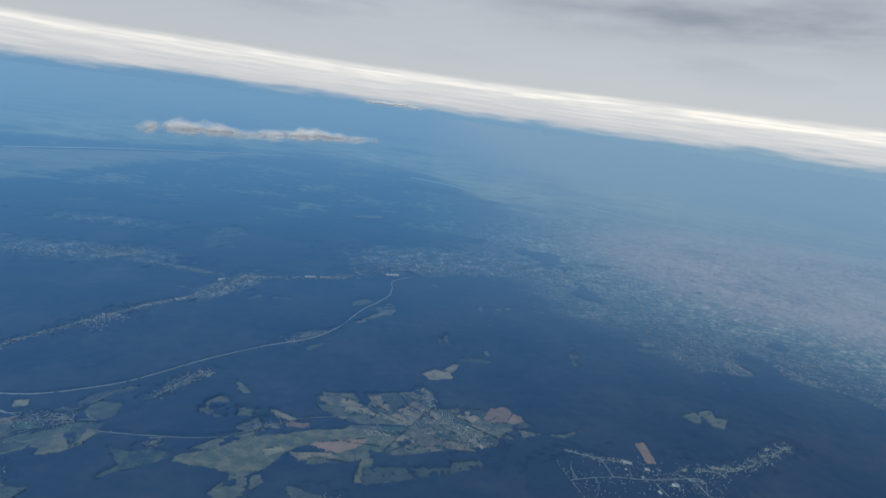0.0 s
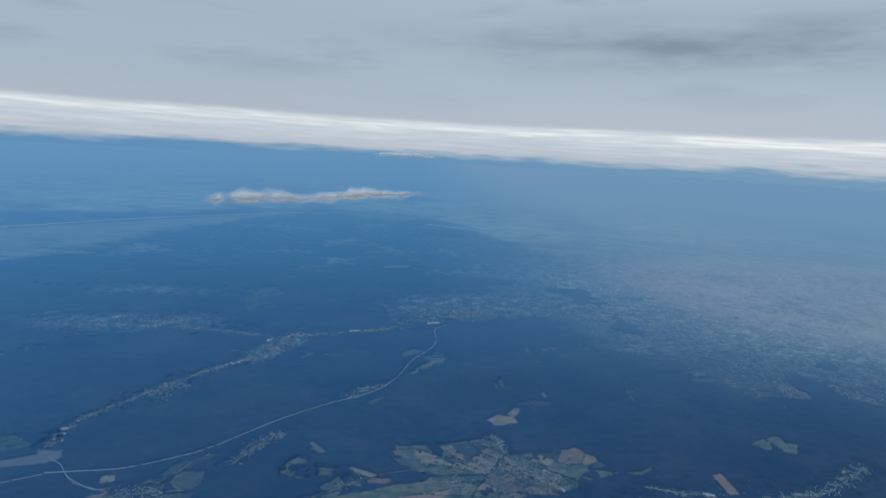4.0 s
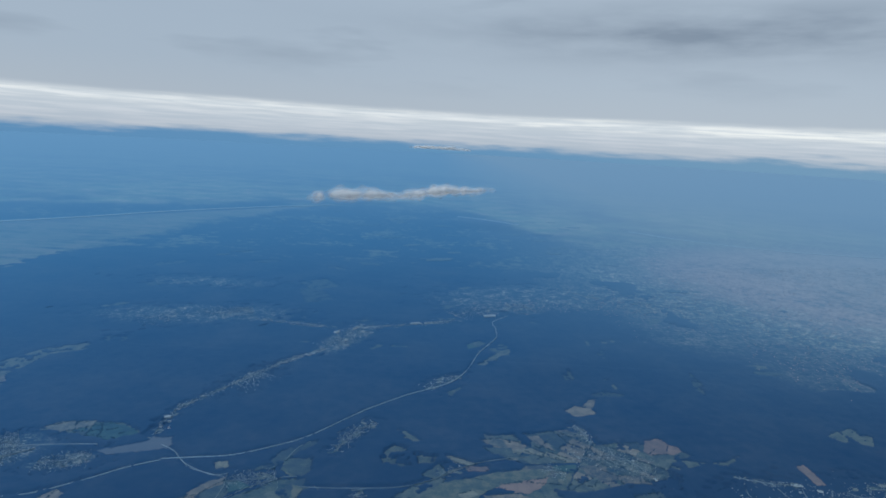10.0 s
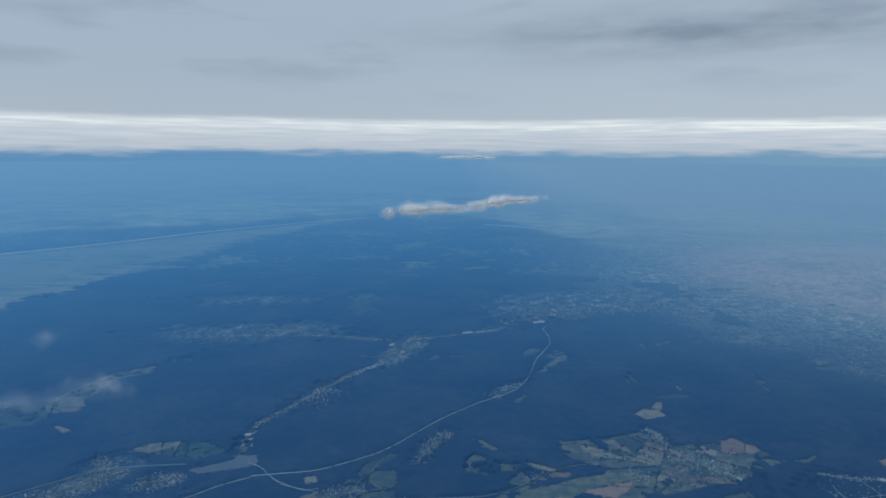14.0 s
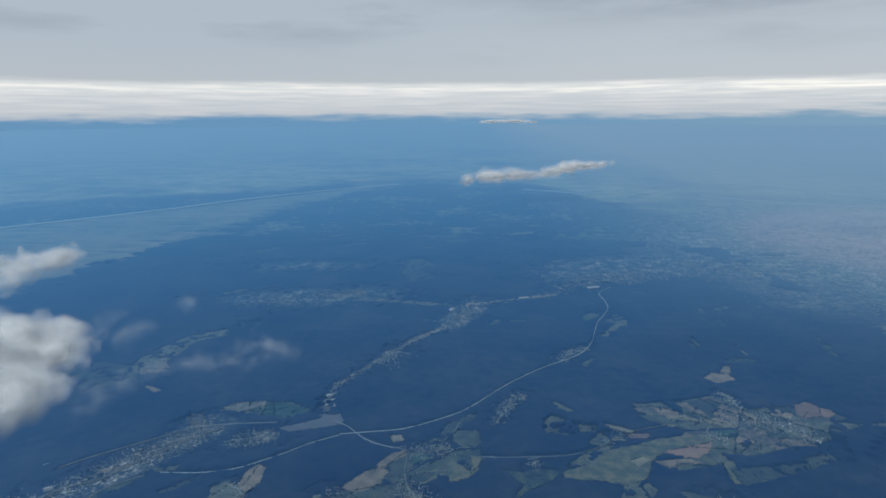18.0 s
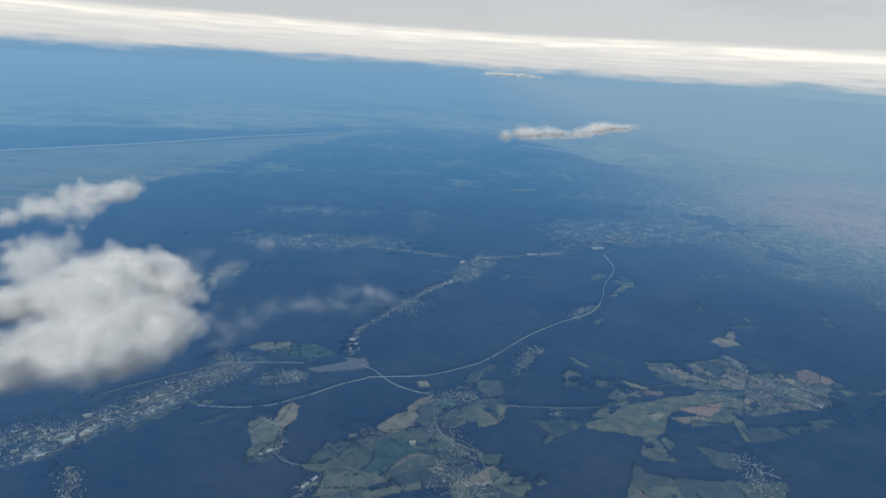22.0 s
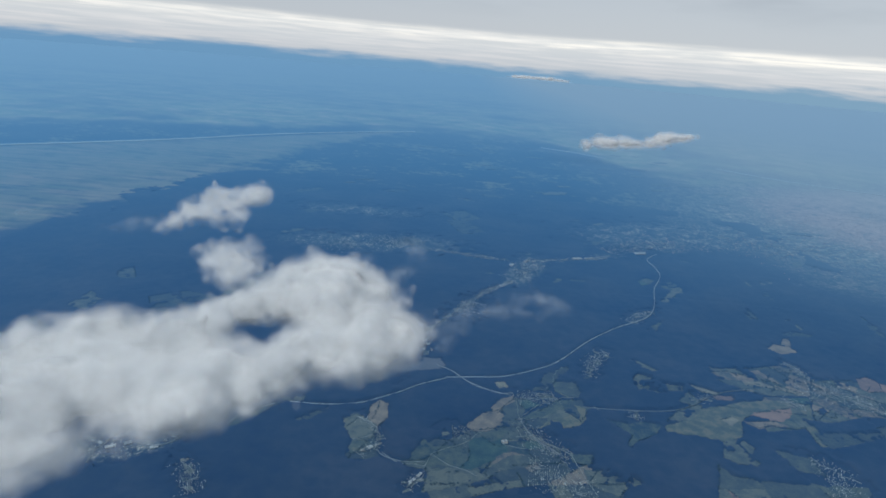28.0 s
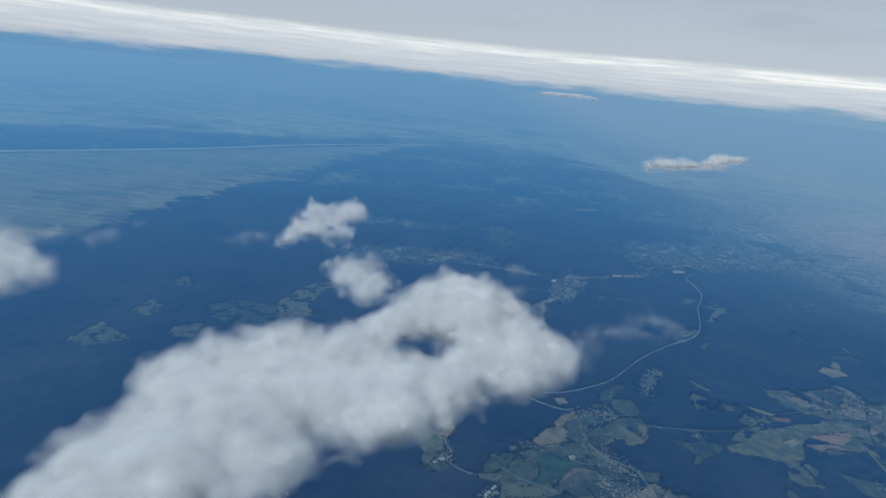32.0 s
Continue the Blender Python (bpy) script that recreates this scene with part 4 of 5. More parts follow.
LANES = [
    [(-138.5, 113.8), (-134.5, 114.5), (-130.8, 114.1), (-129.1, 119.2), (-125.9, 121.9), (-119.1, 126.3), (-115.5, 131.4), (-111.4, 133.6), (-107.0, 137.5)],
    [(-129.1, 119.2), (-126.5, 117.3), (-124.3, 115.3), (-119.5, 113.7), (-116.4, 111.6)],
    [(-130.8, 114.1), (-130.9, 109.8), (-133.6, 105.4)],
    [(-103.3, 156.1), (-102.2, 149.0), (-102.3, 142.3), (-100.4, 134.8), (-98.4, 131.1), (-94.1, 128.5), (-89.2, 125.1), (-87.6, 119.8), (-86.4, 114.5), (-84.3, 107.8)],
    [(-101.5, 142.4), (-99.1, 144.9), (-94.9, 149.9), (-86.1, 155.9)],
    [(-119.6, 162.6), (-115.5, 158.3), (-109.1, 156.0), (-103.7, 154.4)],
    [(-151.9, 134.2), (-148.1, 131.9), (-145.9, 128.3), (-147.9, 124.9), (-152.5, 122.9)],
    [(-108.5, 126.9), (-104.7, 125.8), (-100.1, 125.4)],
    [(-143.0, 118.3), (-138.0, 114.4), (-134.4, 114.2)],
    [(-86.1, 155.9), (-79.9, 155.8), (-72.7, 148.8), (-61.2, 151.5)],
    [(-88.6, 163.3), (-85.0, 174.9), (-75.8, 183.2), (-66.9, 195.3)],
]
for v, (_, pts, width, _) in enumerate(VILLAGES):
    line = along(pts, 1.0)
    if line[0].y > 215:
        continue
    LANES.append([(q.x, q.y) for q in line[::3]])
    for k in range(2, len(line) - 2, 6):
        q, ahead = line[k], (line[k + 1] - line[k - 1]).normalized()
        s, bend, reach = r.choice((-1, 1)), r.uniform(-0.6, 0.6), width * r.uniform(0.35, 0.8)
        LANES.append([(q.x + u * reach * (-s * ahead.y + bend * u * ahead.x), q.y + u * reach * (s * ahead.x + bend * u * ahead.y)) for u in (0.0, 0.5, 1.0)])
for i, pts in enumerate(LANES):
    tagged(new("village_lane", mesh_of("village_lane", *ribbon(pts, 0.075, 0.185 + 0.0003 * i, 0.8), M["lane"])), "narrow pale lane between village houses", "road", kind="structure")
WORDS = {"meadow": "green-grey meadow among dark woods", "green": "deep green crop field", "stubble": "tan stubble field with soft edges", "orange": "orange-brown ploughed field", "pale": "pale yellow grain field", "dull": "dull green pasture clearing in the forest"}
for i, pts in enumerate(BASES):
    tagged(new("pasture", mesh_of("pasture", *plot(pts, 0.035 + 0.0005 * i, 1.8, 1.6), M["dull"])), "rough olive pasture between fields and woods", "pasture", kind="structure")
for i, (kind, pts) in enumerate(SHARES + PLOTS):
    side = math.sqrt(max(1.0, abs(sum(p[0] * q[1] - q[0] * p[1] for p, q in zip(pts, list(pts[1:]) + [pts[0]]))) / 2))
    bent = min(1.0, 0.08 * side)
    tagged(new("field", mesh_of("field", *plot(pts, (0.055 if i < len(SHARES) else 0.06) + 0.0003 * i, bent, max(0.6, bent * 1.1)), M[kind])), WORDS[kind], "field", "fields among the woods", "structure")


# ---- the forest ----
def open_land(x, y, cell):
    open_ = np.zeros(x.shape, bool)
    for _, pts in SHARES:
        open_ |= inside(x, y, pts)
    open_ &= waves(x, y, 16, 71) + 0.55 * waves(x, y, 4.5, 72) < 0.95
    broken = waves(x, y, 8, 73) + 0.6 * waves(x, y, 2.6, 74) < 0.55
    for kind, pts in PLOTS:
        open_ |= inside(x, y, pts) & (broken | (kind != "dull"))
    for pts in CLEARED:
        open_ |= inside(x, y, pts) & broken
    open_ |= inside(x, y, LAKE)
    wx, wy = warped(x, y, 13.0, 300)
    open_ |= inside(wx + 4 * waves(x, y, 14, 77) + 3 * waves(x, y, 5, 78), wy + 4 * waves(x, y, 12, 79) + 3 * waves(x, y, 6, 80), PLAIN)
    for cx, cy, rx, ry, lean, _, ragged in TOWNS:
        co, si = math.cos(radians(lean)), math.sin(radians(lean))
        u, v = ((x - cx) * co + (y - cy) * si) / rx, ((y - cy) * co - (x - cx) * si) / ry
        open_ |= np.hypot(u, v) + 0.15 * ragged * (waves(x, y, 0.4 * ry + 4, 75) + waves(x, y, 0.2 * ry + 2, 76)) < 1.05
    for _, pts, width, _, _ in ROADS:
        open_ |= off_line(x, y, pts) < width / 2 + (0.7 if pts in (MOTORWAY_A, MOTORWAY_B) else 1.05) * cell
    return open_


def woods(name, x0, x1, y0, y1, cell, label):
    gx, gy = np.arange(x0, x1, cell), np.arange(y0, y1, cell)
    x, y = np.meshgrid(gx, gy)
    x, y = x + rng.uniform(-0.35, 0.35, x.shape) * cell, y + rng.uniform(-0.35, 0.35, x.shape) * cell
    z = 0.42 + 0.10 * waves(x, y, 9, 3) + 0.28 * np.maximum(0, waves(x, y, 55, 5)) ** 1.5 + rng.uniform(-0.13, 0.13, x.shape)
    z[open_land(x, y, cell)] = -0.4
    for _, pts, width, _ in VILLAGES:
        near = off_line(x, y, pts) + 0.25 * width * waves(x, y, 6, 11)
        z[(near < width) & (rng.random(x.shape) < 0.9)] = -0.4
    h, w = x.shape
    i = np.arange(h * w).reshape(h, w)
    quads = np.stack([i[:-1, :-1], i[:-1, 1:], i[1:, 1:], i[1:, :-1]], -1).reshape(-1, 4)
    rim = np.minimum(np.minimum(x - x0, x1 - x), np.minimum(y - y0, y1 - y)) / (3 * cell)
    z = np.where((rim < 1) & (z > 0), z * np.clip(rim, 0, 1) - 0.1 * (1 - np.clip(rim, 0, 1)), z)
    zz = z.ravel()
    quads = quads[(zz[quads] > 0).any(1)]
    me = mesh_of(name, np.stack([x.ravel(), y.ravel(), zz], 1).tolist(), quads.tolist(), M["forest"], True)
    return tagged(new(name, me), label, "forest", kind="stuff")


woods("near_forest", -364, 215, 86, 262, 0.85, "dark closed canopy of mixed woods on low hills")
woods("far_forest", -360, 240, 258, 470, 2.4, "dark blue distant woods on rolling hills")

# ---- clouds ----
def spots(pts, count, seed):
    """Random places inside a plan outline."""
    r = np.random.default_rng(seed)
    xs, ys = [p[0] for p in pts], [p[1] for p in pts]
    found = []
    while len(found) < count:
        x, y = r.uniform(min(xs), max(xs), 400), r.uniform(min(ys), max(ys), 400)
        ok = inside(x, y, pts)
        found += list(zip(x[ok], y[ok]))
    return found[:count]


BALL = bmesh.new()
bmesh.ops.create_icosphere(BALL, subdivisions=1, radius=1.0)
BALL_V = np.array([v.co[:] for v in BALL.verts])
BALL_F = np.array([[v.index for v in f.verts] for f in BALL.faces])
BALL.free()


def heap(name, balls, material, floor=-1.0):
    """One mesh of many balls, each (x, y, z, rx, ry, rz), flattened below the floor."""
    verts = np.concatenate([BALL_V * b[3:6] + b[0:3] for b in np.array(balls)])
    verts[:, 2] = np.maximum(verts[:, 2], floor + 0.15 * (verts[:, 2] - floor))
    faces = np.concatenate([BALL_F + len(BALL_V) * i for i in range(len(balls))])
    return mesh_of(name, verts.tolist(), faces.tolist(), material, True)


TABLE = np.random.default_rng(5).random((32, 32, 32))


def mist(p, size, shift):
    """Smooth noise from 0 to 1 at places in space."""
    q = p / size + shift
    i = np.floor(q).astype(int)
    u = q - i
    u = u * u * (3 - 2 * u)
    total = 0.0
    for a in (0, 1):
        for b in (0, 1):
            for c in (0, 1):
                share = np.abs(1 - a - u[..., 0]) * np.abs(1 - b - u[..., 1]) * np.abs(1 - c - u[..., 2])
                total = total + share * TABLE[(i[..., 0] + a) % 32, (i[..., 1] + b) % 32, (i[..., 2] + c) % 32]
    return total


def depth_field(balls, cell, floor, rough, torn, seed, melt, lean):
    """How far each place of a grid lies outside (+) or inside (-) the melted balls, with billows and torn rims."""
    b = np.array(balls)
    pad = 3.0 + torn
    lo, hi = (b[:, :3] - b[:, 3:6]).min(0) - pad, (b[:, :3] + b[:, 3:6]).max(0) + pad
    lo[2] = max(lo[2], floor - 3.0)
    axes = [np.arange(lo[k], hi[k], cell) for k in range(3)]
    total = np.full([len(q) for q in axes], math.exp(-4.5 / melt))
    for one in b:
        reach = one[3:6] + 3.0
        span = [slice(*np.searchsorted(axes[k], (one[k] - reach[k], one[k] + reach[k]))) for k in range(3)]
        dx, dy, dz = ((axes[k][span[k]] - one[k]) / one[3 + k] for k in range(3))
        far = np.sqrt(dx[:, None, None] ** 2 + dy[None, :, None] ** 2 + dz[None, None, :] ** 2)
        total[tuple(span)] += np.exp(-np.clip((far - 1) * one[5], -4, 9) / melt)
    depth = lean - melt * np.log(total)
    p = np.stack(np.meshgrid(*axes, indexing="ij"), -1)
    bulge = lambda size, k: 1 - np.sqrt((2 * mist(p, size, seed + k) - 1) ** 2 + 0.02)
    depth += rough * (1.5 * (bulge(11.0, 0.3) - 0.6) + 0.7 * (bulge(4.5, 1.7) - 0.6) + 0.4 * (bulge(2.0, 6.1) - 0.6) + 0.2 * (mist(p, 1.2, seed + 2.9) - 0.5))
    frayed = np.clip(depth + 0.6, 0, 2.6)
    depth += torn * frayed * (1.2 * (mist(p, 3.4, seed + 4.1) - 0.5) + 0.55 * (mist(p, 1.3, seed + 5.3) - 0.5))
    depth = np.maximum(depth, (floor - p[..., 2]) * 0.9 + 0.5 * (mist(p, 4.0, seed + 7.7) - 0.5))
    for k in range(3):
        edge = [slice(None)] * 3
        for at in (0, -1):
            edge[k] = at
            depth[tuple(edge)] = 9.0
    return lo, depth


CORNERS = [(a, b, c) for a in (0, 1) for b in (0, 1) for c in (0, 1)]


def skin_of(depth, level, lo, cell):
    """The surface of one depth through a grid: a point in each crossed cell, a quad over each crossed edge."""
    within = depth < level
    h = [q - 1 for q in depth.shape]
    count = sum(within[a:a + h[0], b:b + h[1], c:c + h[2]].astype(int) for a, b, c in CORNERS)
    i, j, k = np.nonzero((count > 0) & (count < 8))
    index = np.full(h, -1)
    index[i, j, k] = np.arange(len(i))
    value = [depth[i + a, j + b, k + c] - level for a, b, c in CORNERS]
    place, hits = np.zeros((len(i), 3)), np.zeros(len(i))
    for p in range(8):
        for q in range(p + 1, 8):
            if sum(x != y for x, y in zip(CORNERS[p], CORNERS[q])) == 1:
                cross = (value[p] < 0) != (value[q] < 0)
                t = np.where(cross, value[p] / np.where(cross, value[p] - value[q], 1), 0)
                place += np.where(cross[:, None], np.array(CORNERS[p]) + t[:, None] * (np.array(CORNERS[q]) - np.array(CORNERS[p])), 0)
                hits += cross
    verts = (place / hits[:, None] + np.stack([i, j, k], 1)) * cell + lo
    faces = []
    for axis in range(3):
        u, v = [q for q in range(3) if q != axis]
        ahead, behind = [slice(None)] * 3, [slice(None)] * 3
        ahead[axis], behind[axis] = slice(1, None), slice(None, -1)
        a, b = within[tuple(behind)], within[tuple(ahead)]
        for flip in (False, True):
            at = np.nonzero((b & ~a) if flip else (a & ~b))
            at = [q for q in at]
            ring = []
            for du, dv in ((1, 1), (0, 1), (0, 0), (1, 0)):
                cellat = [q.copy() for q in at]
                cellat[u], cellat[v] = at[u] - du, at[v] - dv
                ring.append(index[tuple(cellat)])
            quad = np.stack(ring, 1)
            faces.append(quad[:, ::-1] if flip != (axis == 1) else quad)
    return verts, np.concatenate(faces)


def whole(depth, level):
    """The field without the pieces that lie apart from its deepest place."""
    within, kept = depth < level, np.zeros(depth.shape, bool)
    kept[np.unravel_index(depth.argmin(), depth.shape)] = True
    count = 0
    while kept.sum() > count:
        count = kept.sum()
        for _ in range(6):
            for axis in range(3):
                kept |= (np.roll(kept, 1, axis) | np.roll(kept, -1, axis)) & within
    return np.where(within & ~kept, level + 0.2, depth)


RIMS = {"cloud": (-1.0, -0.81, -0.62, -0.44, -0.26, -0.08, 0.1, 0.28, 0.47, 0.67, 0.88, 1.1, 1.33, 1.58), "hazy_cloud": (-0.5, -0.1, 0.3, 0.75), "wisp": (-0.3, -0.1, 0.1, 0.32, 0.6)}


def cloud(label, balls, cell, floor, rough=1.0, torn=1.0, skin="cloud", seed=1, melt=0.25, solid=-1.3, spread=1.0, lean=0.9):
    ob = tagged(new("cloud"), label, "cloud", "low clouds")
    lo, depth = depth_field(balls, cell, floor, rough, torn, seed * 3.17, melt, lean)
    layers = [(level * spread, "cloud_fringe", VEILS[skin][k], "thin torn vapour") for k, level in enumerate(RIMS[skin]) if skin != "cloud" or level > solid]
    if skin == "cloud":
        layers.insert(0, (solid * spread, "cloud_body", M[skin], ""))
    for level, name, material, words in layers:
        if (depth < level).any():
            verts, faces = skin_of(depth if words else whole(depth, level), level, lo, cell)
            child(name, mesh_of(name, verts.tolist(), faces.tolist(), material, True), ob, words, "stuff" if words else "")
    return ob


def billows(pts, count, base, tall, seed, hole=None, biggest=6.0, slope=0.0, flat=(0.55, 0.8), rag=0.8):
    """Balls that fill a plan outline, large inside and small along the rim."""
    r = np.random.default_rng(seed)
    balls, ring = [], list(pts) + [pts[0]]
    for x, y in spots(pts, count, seed):
        deep = float(off_line(np.array([x]), np.array([y]), ring)[0])
        deep -= max(0.0, 1 - deep / 7) * max(0.0, float(rag * waves(np.array([x]), np.array([y]), 11.0, seed + 40)[0] + 0.6 * rag * waves(np.array([x]), np.array([y]), 4.0, seed + 41)[0]))
        if hole:
            deep = min(deep, (math.hypot((x - hole[0]) / hole[2], (y - hole[1]) / hole[3]) - 1) * hole[3])
        if deep < 0:
            continue
        size = min(biggest, 0.5 + deep * r.uniform(0.45, 0.85))
        z = base + tall * min(1, deep / 9) * r.uniform(0.0, 1.0)
        if any(math.hypot(x - b[0], y - b[1]) < 0.62 * b[3] for b in balls):
            continue
        balls.append((x, y, z + slope * (x - pts[0][0]), size, size, size * r.uniform(*flat)))
    if biggest > 5:
        for x, y in spots(pts, 260, seed + 1):
            deep = float(off_line(np.array([x]), np.array([y]), ring)[0])
            if deep > 5.5 and (not hole or math.hypot((x - hole[0]) / (hole[2] + 5), (y - hole[1]) / (hole[3] + 5)) > 1):
                balls.append((x, y, base + 0.35 * tall, 3.2, 3.2, 2.0))
    for x, y, z, size, _, high in list(balls):
        for _ in range(3):
            a, up, s = r.uniform(0, 6.28), r.uniform(0.0, 0.6), size * r.uniform(0.25, 0.5)
            out = (1 - up * up) ** 0.5
            balls.append((x + out * size * math.cos(a), y + out * size * math.sin(a), z + up * high, s, s, s * 0.85))
    return balls


BIG = [(-182.1, 10.5), (-183.4, 14.0), (-179.8, 21.0), (-180.8, 23.3), (-181.1, 28.4), (-180.4, 33.4), (-178.7, 39.6), (-174.0, 39.4), (-170.1, 41.2), (-165.5, 43.1), (-161.0, 46.6), (-159.2, 53.7), (-156.4, 62.4), (-151.1, 68.6), (-145.1, 71.9), (-141.9, 68.3), (-136.8, 62.4), (-136.1, 54.2), (-133.3, 53.0), (-130.1, 49.0), (-131.7, 44.3), (-134.9, 41.0), (-138.7, 37.0), (-143.0, 34.3), (-146.2, 31.3), (-149.3, 25.8), (-151.8, 22.8), (-156.6, 20.7), (-158.6, 17.9), (-159.8, 25.0), (-161.4, 21.6), (-161.9, 18.0), (-162.3, 14.9), (-163.2, 7.5), (-165.1, 1.0), (-169.7, -5.5), (-176.2, -8.3), (-180.9, -1.8)]
cloud("large white cumulus cloud with soft ragged rim and one gap", billows(BIG, 1300, 71.7, 2.0, 5, (-152.0, 44.0, 3.5, 4.8), 4.7, 0.0, (0.7, 0.95), 1.2), 0.48, 65.0, 1.3, 0.95, seed=1, melt=0.4, lean=0.9, solid=-0.7, spread=0.62)
cloud("small puffy white cloud beside the large one", billows([(-169.9, 70.3), (-167.3, 63.7), (-163.5, 59.9), (-160.0, 61.0), (-159.4, 66.3), (-162.1, 73.0), (-166.3, 75.8), (-169.2, 73.7)], 90, 71.8, 1.0, 6, biggest=2.6), 0.34, 69.0, 0.7, 0.9, seed=2, solid=-0.75, spread=0.8, lean=0.9)
HOOK = [(-185.7, 82.5), (-182.3, 79.0), (-180.3, 88.2), (-174.6, 90.6), (-170.4, 88.8), (-171.4, 95.7), (-174.9, 100.2), (-172.0, 108.2), (-174.3, 120.1), (-178.4, 114.8), (-185.2, 115.0), (-186.5, 108.2), (-182.2, 98.9), (-183.9, 90.3)]
cloud("ragged white cloud shaped like a hooked ridge", billows(HOOK, 200, 72.2, 0.6, 8, biggest=1.8), 0.34, 69.5, 0.7, 1.0, seed=3, solid=-0.8, spread=0.7, lean=0.75)
LUMPS, r9 = [], np.random.default_rng(9)
for (x0, y0), (x1, y1), count, thick in (((-86, 187.5), (-52, 209), 26, 2.1), ((-60, 206), (-20, 256), 30, 2.2)):
    for t in np.linspace(0, 1, count):
        high = 0.8 * thick * (0.22 + 0.85 * math.sin(math.pi * min(1.0, t ** 0.8)) * r9.uniform(0.7, 1.0))
        LUMPS.append((x0 + (x1 - x0) * t + r9.normal(0, 0.8), y0 + (y1 - y0) * t + r9.normal(0, 0.8), 81.2 + 0.5 * high, 1.7 * high, 1.7 * high, high))
cloud("long low white cloud with a lumpy crest above the woods", LUMPS, 0.5, 80.3, 0.6, 0.75, "hazy_cloud", seed=4, melt=0.4, lean=0.4)
cloud("slim distant white cloud low over the haze", [(-70 + 62 * s + r9.uniform(-3, 3), 690 + r9.uniform(-4, 4), 92 + r9.uniform(-0.5, 0.8), 5.0, 5.0, 2.1 * (0.35 + math.sin(3.1 * s) * r9.uniform(0.4, 1.0))) for s in np.linspace(0.02, 0.98, 30)], 1.0, 91.6, 0.8, 0.9, "hazy_cloud", seed=5, lean=0.5)
cloud("white cloud at the edge of the plain with a torn rim", billows([(-211.3, 47.5), (-210.9, 51.2), (-209.4, 57.0), (-213.6, 59.3), (-219.1, 63.5), (-222.7, 66.1), (-233.0, 67.0), (-238.5, 59.6), (-233.0, 50.3), (-221.8, 44.7)], 120, 71.3, 1.8, 10, biggest=3.4), 0.5, 68.0, 1.0, 0.9, seed=6, solid=-0.6, lean=0.9)
for label, pts, thick, seed in [
        ("thin wisp of cloud trailing off the large one", [(-132.5, 52.5), (-128.3, 54.6), (-125.1, 60.6), (-122.4, 62.8), (-119.6, 62.3), (-116.5, 62.9)], (1.7, 0.8), 12),
        ("small cottony wisp of cloud", [(-117, 66), (-115.6, 69.1), (-112.1, 69.3), (-111.4, 65.5), (-113.6, 63)], (1.5, 1.2), 22),
        ("torn shred of cloud beside the large one's head", [(-146.4, 71.7), (-143.5, 73.2), (-144.4, 78.3), (-143.8, 84)], (1.6, 0.5), 23),
        ("faint streak of cloud over dark woods", [(-137.8, 70.1), (-139.1, 75.1), (-136.8, 77.8)], (1.3, 0.7), 24),
        ("tiny puff of cloud over dark woods", [(-138.1, 92.2), (-135.9, 90.6), (-135, 87.8)], (1.2, 0.6), 25),
        ("small ragged puff of cloud below the large one", [(-130.6, 48.6), (-128.6, 50.6)], (1.1, 0.7), 26),
        ("torn wisp of cloud over the plain's edge", [(-229.2, 75.5), (-226.2, 77), (-227.6, 81), (-229.7, 85.6)], (1.8, 0.8), 13),
        ("pale wisp of cloud at the edge of the plain", [(-220.6, 79.4), (-219.8, 83.5), (-219, 87.6)], (1.3, 0.5), 27),
        ("small pale puff of cloud at the edge of the plain", [(-217.6, 91.6), (-216.5, 95.2)], (1.0, 0.7), 28),
        ("faint veil of cloud above the strip fields", [(-242, 80), (-236.9, 78.7), (-232, 78.1)], (2.2, 1.6), 29),
        ("pale torn wisp of cloud", [(-196, 88), (-192, 92), (-189, 95)], (0.8, 1.4), 16)]:
    r, line = np.random.default_rng(seed), along(pts, 0.7)
    balls = []
    for k, q in enumerate(line):
        wide = thick[0] + (thick[1] - thick[0]) * k / len(line)
        for _ in range(2):
            s = wide * r.uniform(0.3, 0.65)
            balls.append((q.x + r.normal(0, 0.4) * wide, q.y + r.normal(0, 0.4) * wide, 69.5 + r.normal(0, 0.25) * wide, s * 1.2, s, s * 0.7))
    cloud(label, balls, 0.28, 67.5, 0.4, 0.9, "wisp", seed, 0.3, lean=0.35)


# ---- houses ----
def house_parts(w, d, h, ridge):
    x, y = w / 2, d / 2
    walls = [(-x, -y, 0), (x, -y, 0), (x, y, 0), (-x, y, 0), (-x, -y, h), (x, -y, h), (x, y, h), (-x, y, h), (-x, 0, h + ridge), (x, 0, h + ridge)]
    wall_f = [(0, 1, 5, 4), (2, 3, 7, 6), (1, 2, 6, 9, 5), (3, 0, 4, 8, 7)]
    e, o = 0.05, 0.03
    roof = []
    for s in (-1, 1):
        for lift in (0.0, o):
            roof += [(-x - e, s * (y + e), h - e * ridge / y + lift), (x + e, s * (y + e), h - e * ridge / y + lift), (x + e, 0, h + ridge + 0.01 + lift), (-x - e, 0, h + ridge + 0.01 + lift)]
    roof_f = []
    for k in (0, 8):
        q = [(0, 1, 2, 3), (4, 7, 6, 5), (0, 4, 5, 1), (1, 5, 6, 2), (2, 6, 7, 3), (3, 7, 4, 0)]
        roof_f += [tuple(k + i for i in (f[::-1] if k == 0 else f)) for f in q]
    return walls, wall_f, roof, roof_f


KINDS = []
for w, d, h, ridge in ((0.27, 0.20, 0.13, 0.09), (0.36, 0.22, 0.14, 0.09), (0.24, 0.23, 0.17, 0.07), (0.46, 0.24, 0.13, 0.10)):
    a, b, c, e = house_parts(w, d, h, ridge)
    KINDS.append((mesh_of("wall", a, b, M["wall"]), mesh_of("roof", c, e, M["roof_red"]), mesh_of("roof", c, e, M["roof_grey"]), (a, b, c, e)))


